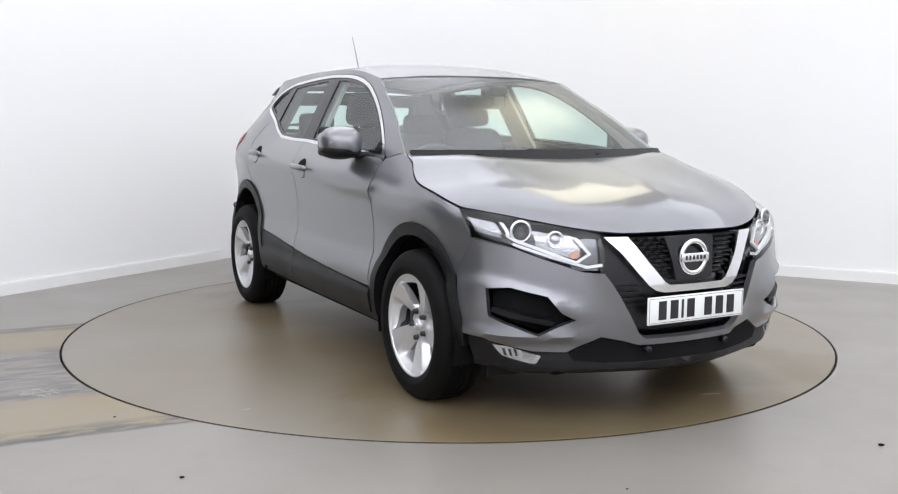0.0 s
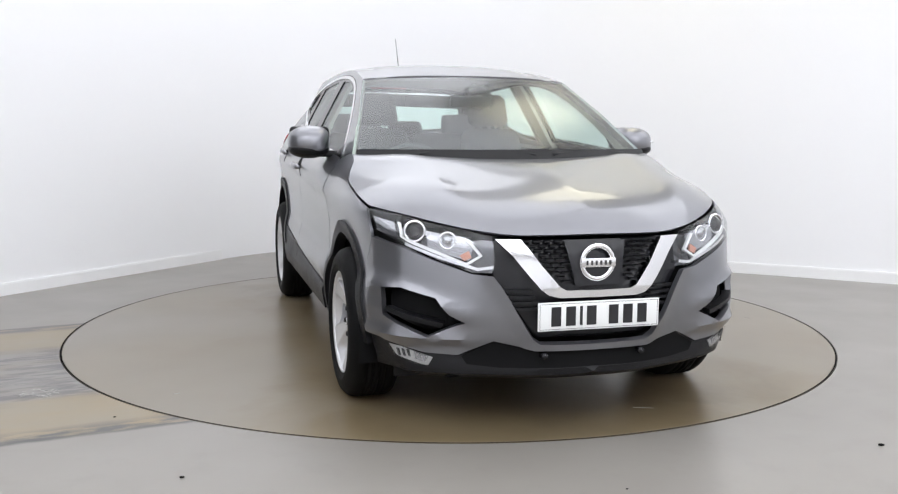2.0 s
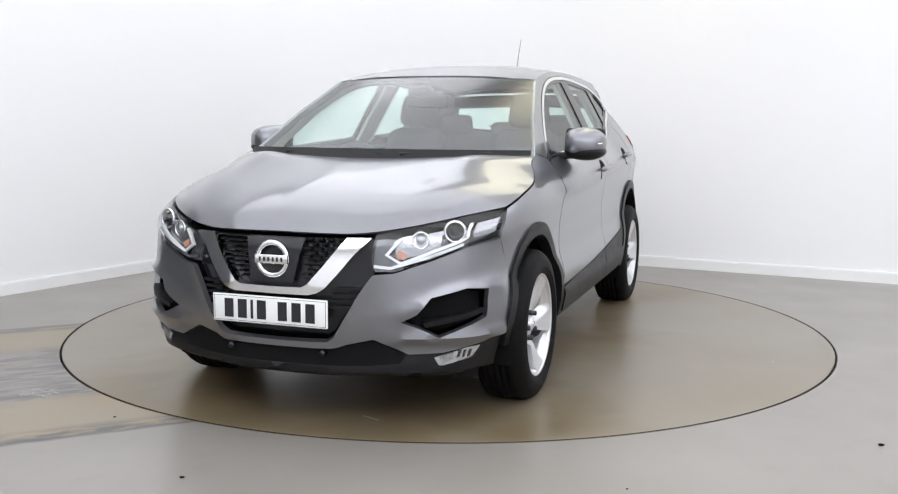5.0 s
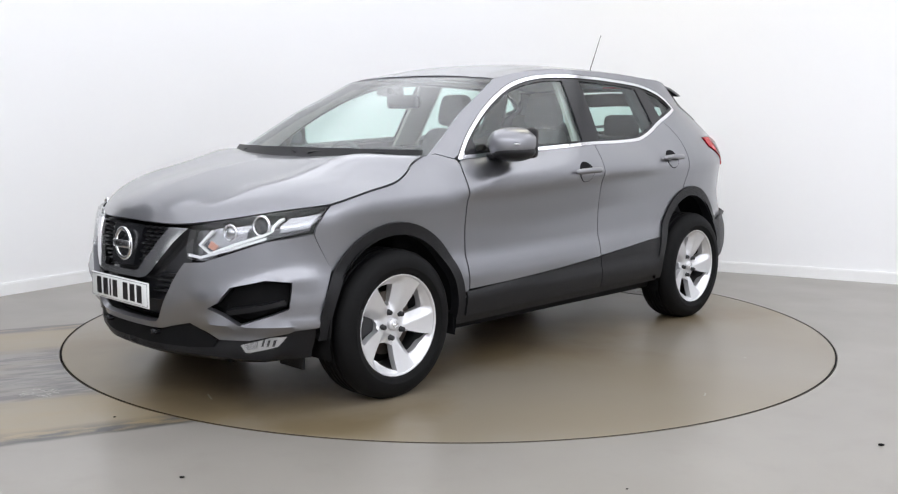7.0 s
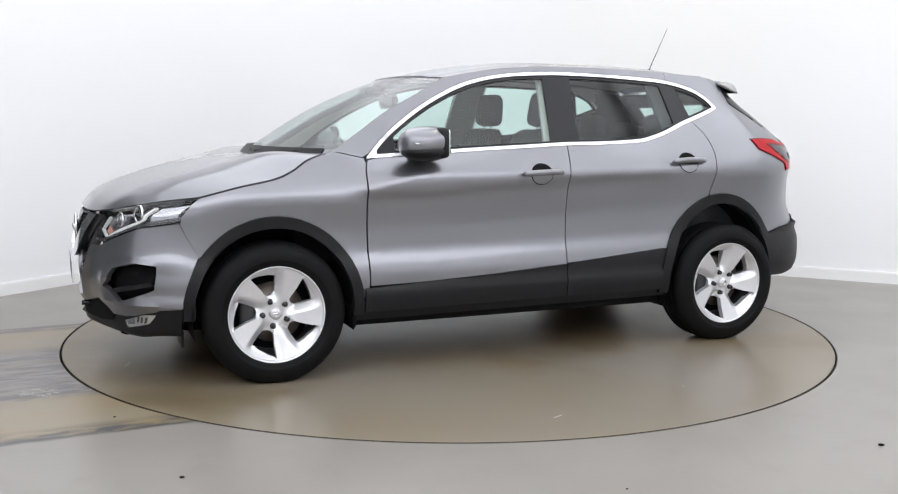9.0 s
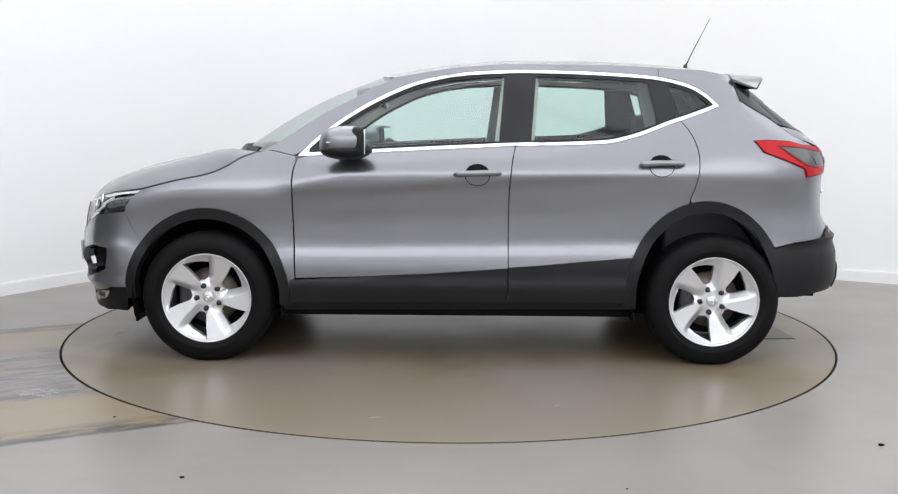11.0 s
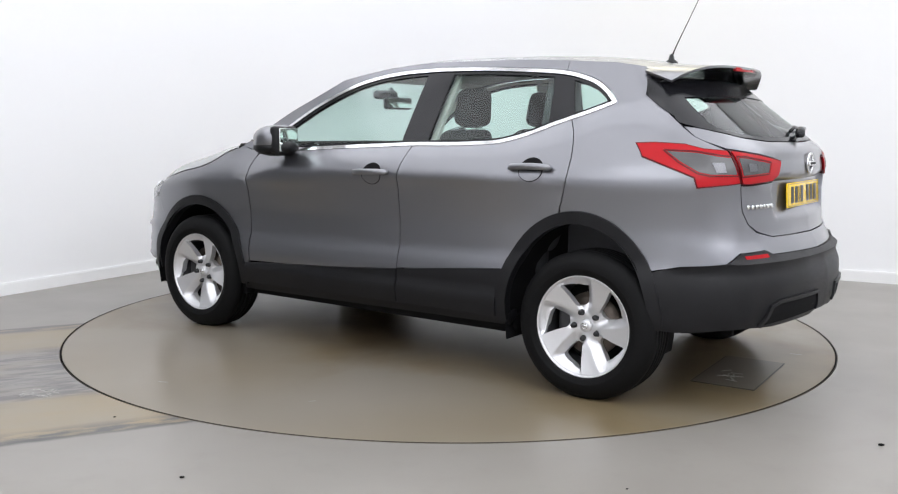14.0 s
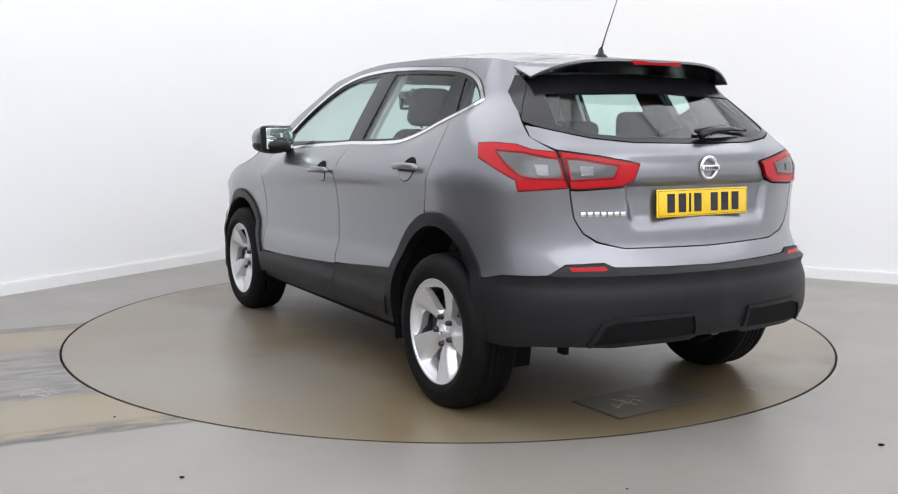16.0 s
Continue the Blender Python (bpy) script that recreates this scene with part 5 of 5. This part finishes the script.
    part("caliper", box_bm(0.085, 0.165, -0.125, -0.065, -0.09, 0.09, 0.02), ALLOY_SHADED, face)
    part("backing", lathe_bm([(0.0, -0.13), (0.19, -0.13), (0.196, -0.16)], 40), DARK, face)
    return face


w0 = wheel()
HUB_Z, HUB_Y = 0.3375, 0.880
w0.location = (1.323, HUB_Y, HUB_Z)
tagged(w0, "five-spoke silver alloy wheel with a black tyre")
for x, y, spin in ((-1.323, HUB_Y, 0), (1.323, -HUB_Y, 180), (-1.323, -HUB_Y, 180)):
    copy_thing(w0, pose(x, y, HUB_Z, 0, 0, spin))


# wheel wells, underbody and engine bay
def liner_bm(cx, rx, rz, sd):
    bm = bmesh.new()
    rows = []
    for y in (0.872, 0.60):
        rows.append([bm.verts.new((cx + rx * math.cos(a), y * sd, 0.338 + rz * math.sin(a))) for a in [math.pi * i / 24 * 1.16 - 0.25 for i in range(25)]])
    for i in range(24):
        bm.faces.new((rows[0][i], rows[0][i + 1], rows[1][i + 1], rows[1][i]))
    bm.faces.new(rows[1])
    return bm


for sd in (1, -1):
    part("wheel_arch_liner", liner_bm(1.323, 0.395, 0.425, sd), DARK, car)
    part("wheel_arch_liner", liner_bm(-1.275, 0.375, 0.475, sd), DARK, car)
    part("mud_flap", box_bm(0.925, 0.94, 0.68 if sd > 0 else -0.86, 0.86 if sd > 0 else -0.68, 0.24, 0.34, 0.004), DARK, car)
    part("air_deflector", box_bm(1.74, 1.752, 0.56 if sd > 0 else -0.73, 0.73 if sd > 0 else -0.56, 0.178, 0.26, 0.004), CLAD, car)
part("underbody", box_bm(-0.92, 0.93, -0.80, 0.80, 0.235, 0.33, 0.02), DARK, car, "dark underbody tray")
# unseen dark box added to fill the engine bay, so no light shows through
part("engine_bay_filler", box_bm(0.93, 2.02, -0.58, 0.58, 0.225, 0.75, 0.03), DARK, car)
part("boot_floor", box_bm(-1.95, -0.92, -0.58, 0.58, 0.36, 0.62, 0.03), DARK, car)
part("rear_axle", tube_bm([(-1.323, -0.7, 0.30), (-1.30, 0, 0.27), (-1.323, 0.7, 0.30)], 0.05, 10), DARK, car)
part("silencer", box_bm(-1.90, -1.68, -0.5, 0.3, 0.345, 0.44, 0.04), DARK, car)
part("scuttle", box_bm(0.95, 1.20, -0.72, 0.72, 0.55, 1.03, 0.02), DARK, car)
part("inner_nose", box_bm(1.75, 2.04, -0.40, 0.40, 0.30, 0.78, 0.02), DARK, car)

# ---------- cabin ----------
patch("headlining", lambda u, v: roof_at(lerp(0.02, 0.98, u), v * 0.97) - Vector((0, 0, 0.03)), 12, 16, LINER, "pale fabric headlining", thick=0)
for sd in (1, -1):
    o = SX(*[(x - 0.02, z - 0.02) for x, z in WS_EDGE]) + SX(*[(x, ROOF_Z(x) - 0.07) for x in (0.1, -0.3, -0.7, -1.1, -1.35)])
    o += SX(*[(x, z - 0.012) for x, z in DLO_TOP[::-1] if -1.30 < x < 0.80])
    skin(o, LINER, "pillar_lining", car, off=-0.035, thick=0.0, side=sd, step=0.05, label="pale pillar lining")
    skin(SX((-0.17, 1.12), (-0.22, 1.52), (-0.42, 1.52), (-0.38, 1.12)), LINER, "pillar_lining", car, off=-0.045, thick=0.02, side=sd, step=0.06, label="pale pillar lining")
    skin(SX((-0.98, 1.22), (-0.94, 1.50), (-1.10, 1.50), (-1.19, 1.27)), TRIMC, "pillar_lining", car, off=-0.045, thick=0.02, side=sd, step=0.06)
    skin(SX((-1.30, 1.20), (-1.33, 1.40), (-1.25, 1.50), (-1.45, 1.50), (-1.62, 1.33), (-1.70, 1.18)), TRIMC, "pillar_lining", car, off=-0.05, thick=0.02, side=sd, step=0.06)
    for xa, xb in ((0.80, -0.24), (-0.26, -1.12)):
        o = SX(*belt_part(xa, xb)) + (SX((xb, 0.50), (xa, 0.45)) if xa > 0 else SX((-1.12, 0.96), (-0.85, 0.78), (-0.80, 0.50), (xa, 0.45)))
        skin(o, TRIMC, "door_card", car, off=-0.05, thick=0.03, side=sd, step=0.08)
    part("boot_side", box_bm(-1.72, -1.1, 0.58 if sd > 0 else -0.64, 0.64 if sd > 0 else -0.58, 0.5, 1.16, 0.02), TRIMC, car)


def seat(x, y, tag):
    root = part("front_seat", box_bm(x - 0.27, x + 0.27, y - 0.25, y + 0.25, 0.48, 0.64, 0.06, 3), SEATC, car, "charcoal cloth front seat")
    bm = box_bm(-0.07, 0.07, -0.25, 0.25, 0, 0.62, 0.055, 3)
    for q in bm.verts:
        q.co.y *= 1 - 0.30 * max(0, (q.co.z - 0.35) / 0.27)
        q.co.x -= 0.34 * q.co.z
    b = part("backrest", bm, SEATC, root)
    b.location = (x - 0.22, y, 0.60)
    bm = box_bm(-0.05, 0.05, -0.135, 0.135, 0, 0.205, 0.045, 3)
    for q in bm.verts:
        q.co.y *= 1 - 0.22 * max(0, q.co.z - 0.08) / 0.125
    h = part("headrest", bm, SEATC, root)
    h.location, h.rotation_euler = (x - 0.455, y, 1.235), (0, -0.12, 0)
    part("headrest_post", tube_bm([(x - 0.45, y - 0.05, 1.15), (x - 0.455, y - 0.05, 1.27)], 0.006, 8), CHROME, root)
    part("headrest_post", tube_bm([(x - 0.45, y + 0.05, 1.15), (x - 0.455, y + 0.05, 1.27)], 0.006, 8), CHROME, root)


seat(0.10, 0.37, 1)
seat(0.10, -0.37, 2)
bench = part("rear_bench", box_bm(-0.98, -0.50, -0.66, 0.66, 0.50, 0.68, 0.06, 3), SEATC, car, "charcoal cloth rear bench")
bm = box_bm(-0.07, 0.07, -0.64, 0.64, 0, 0.56, 0.055, 3)
for q in bm.verts:
    q.co.x -= 0.36 * q.co.z
    q.co.y *= 1 - 0.12 * max(0, q.co.z / 0.56)
part("backrest", bm, SEATC, bench).location = (-0.95, 0, 0.62)
for y, hh in ((0.40, 0.15), (0.0, 0.10), (-0.40, 0.15)):
    part("headrest", box_bm(-0.05, 0.05, -0.125, 0.125, 0, hh, 0.04, 3), SEATC, bench).location = (-1.16, y, 1.165)
bm = box_bm(0.62, 1.18, -0.70, 0.70, 0.70, 1.035, 0.06, 3)
for q in bm.verts:
    if q.co.z > 0.9:
        q.co.z += 0.02 * (1 - abs(q.co.y) / 0.7) + 0.04 * (q.co.x < 0.75) * (-0.62 < q.co.y < -0.12)
dash = part("dashboard", bm, TRIMC, car, "dark moulded dashboard")
part("instrument_hood", box_bm(0.62, 0.80, -0.54, -0.20, 0.98, 1.085, 0.035, 3), TRIMC, dash)
part("centre_console", box_bm(-0.20, 0.70, -0.10, 0.10, 0.50, 0.78, 0.03), TRIMC, car)
part("parcel_shelf", box_bm(-1.72, -1.20, -0.60, 0.60, 1.075, 1.095, 0.006), TRIMC, car)
sw = part("steering_wheel", torus_bm(0.185, 0.015, 40, 10), TRIMC, car, "black steering wheel")
sw.location, sw.rotation_euler = (0.52, -0.37, 0.965), (0, 0.42, 0)
part("boss", box_bm(-0.02, 0.03, -0.07, 0.07, -0.06, 0.06, 0.02), TRIMC, sw)
for a in (0, 180, 270):
    part("spoke", tube_bm([(0, 0.05 * math.cos(math.radians(a)), 0.05 * math.sin(math.radians(a))), (0, 0.18 * math.cos(math.radians(a)), 0.18 * math.sin(math.radians(a)))], 0.014, 8), TRIMC, sw)
part("column", tube_bm([(0.54, -0.37, 0.96), (0.78, -0.37, 0.86)], 0.035, 10), TRIMC, car)
rv = part("rear_view_mirror", box_bm(-0.02, 0.02, -0.125, 0.125, -0.038, 0.038, 0.016), GLOSSB, car, "black rear-view mirror")
rv.location, rv.rotation_euler = (0.46, 0.0, 1.372), (0, 0.1, 0)
part("mirror_glass", box_bm(-0.023, -0.0205, -0.112, 0.112, -0.029, 0.029, 0.001), MIRRORG, rv)
part("mirror_stem", tube_bm([(0.46, 0, 1.39), (0.52, 0, 1.465)], 0.014, 8), GLOSSB, car)
part("sensor_housing", box_bm(0.50, 0.62, -0.06, 0.06, 1.40, 1.455, 0.02), GLOSSB, car)
for y in (0.36, -0.36):
    part("sun_visor", box_bm(0.18, 0.32, y - 0.17, y + 0.17, 1.488, 1.502, 0.006), LINER, car)

# small marks on the turntable's deck and on the floor

bm = bmesh.new()
for x, y, r in ((1.71, -2.15, 0.011), (-0.94, -2.54, 0.008), (-1.42, -1.85, 0.005), (0.62, -2.62, 0.004)):
    bmesh.ops.create_icosphere(bm, subdivisions=1, radius=r, matrix=Matrix.Translation((x, y, r * 0.4)) @ Matrix.Diagonal((1.3, 0.8, 0.5, 1)))
tagged(part("floor_grit", bm, DARK), "small dark bits of grit on the floor", "grit", kind="stuff")


def motions():
    rows = []
    disc = []
    for t, a in HEADING:
        m = pose(0, 0, 0, 0, 0, a)
        rows.append((t, Matrix.Translation(m @ AXIS_OFFSET) @ m))
        disc.append((t, pose(*DISC_CENTRE, 0, 0, 0, a)))
    walk(car, rows)
    walk(turntable, disc)


motions()
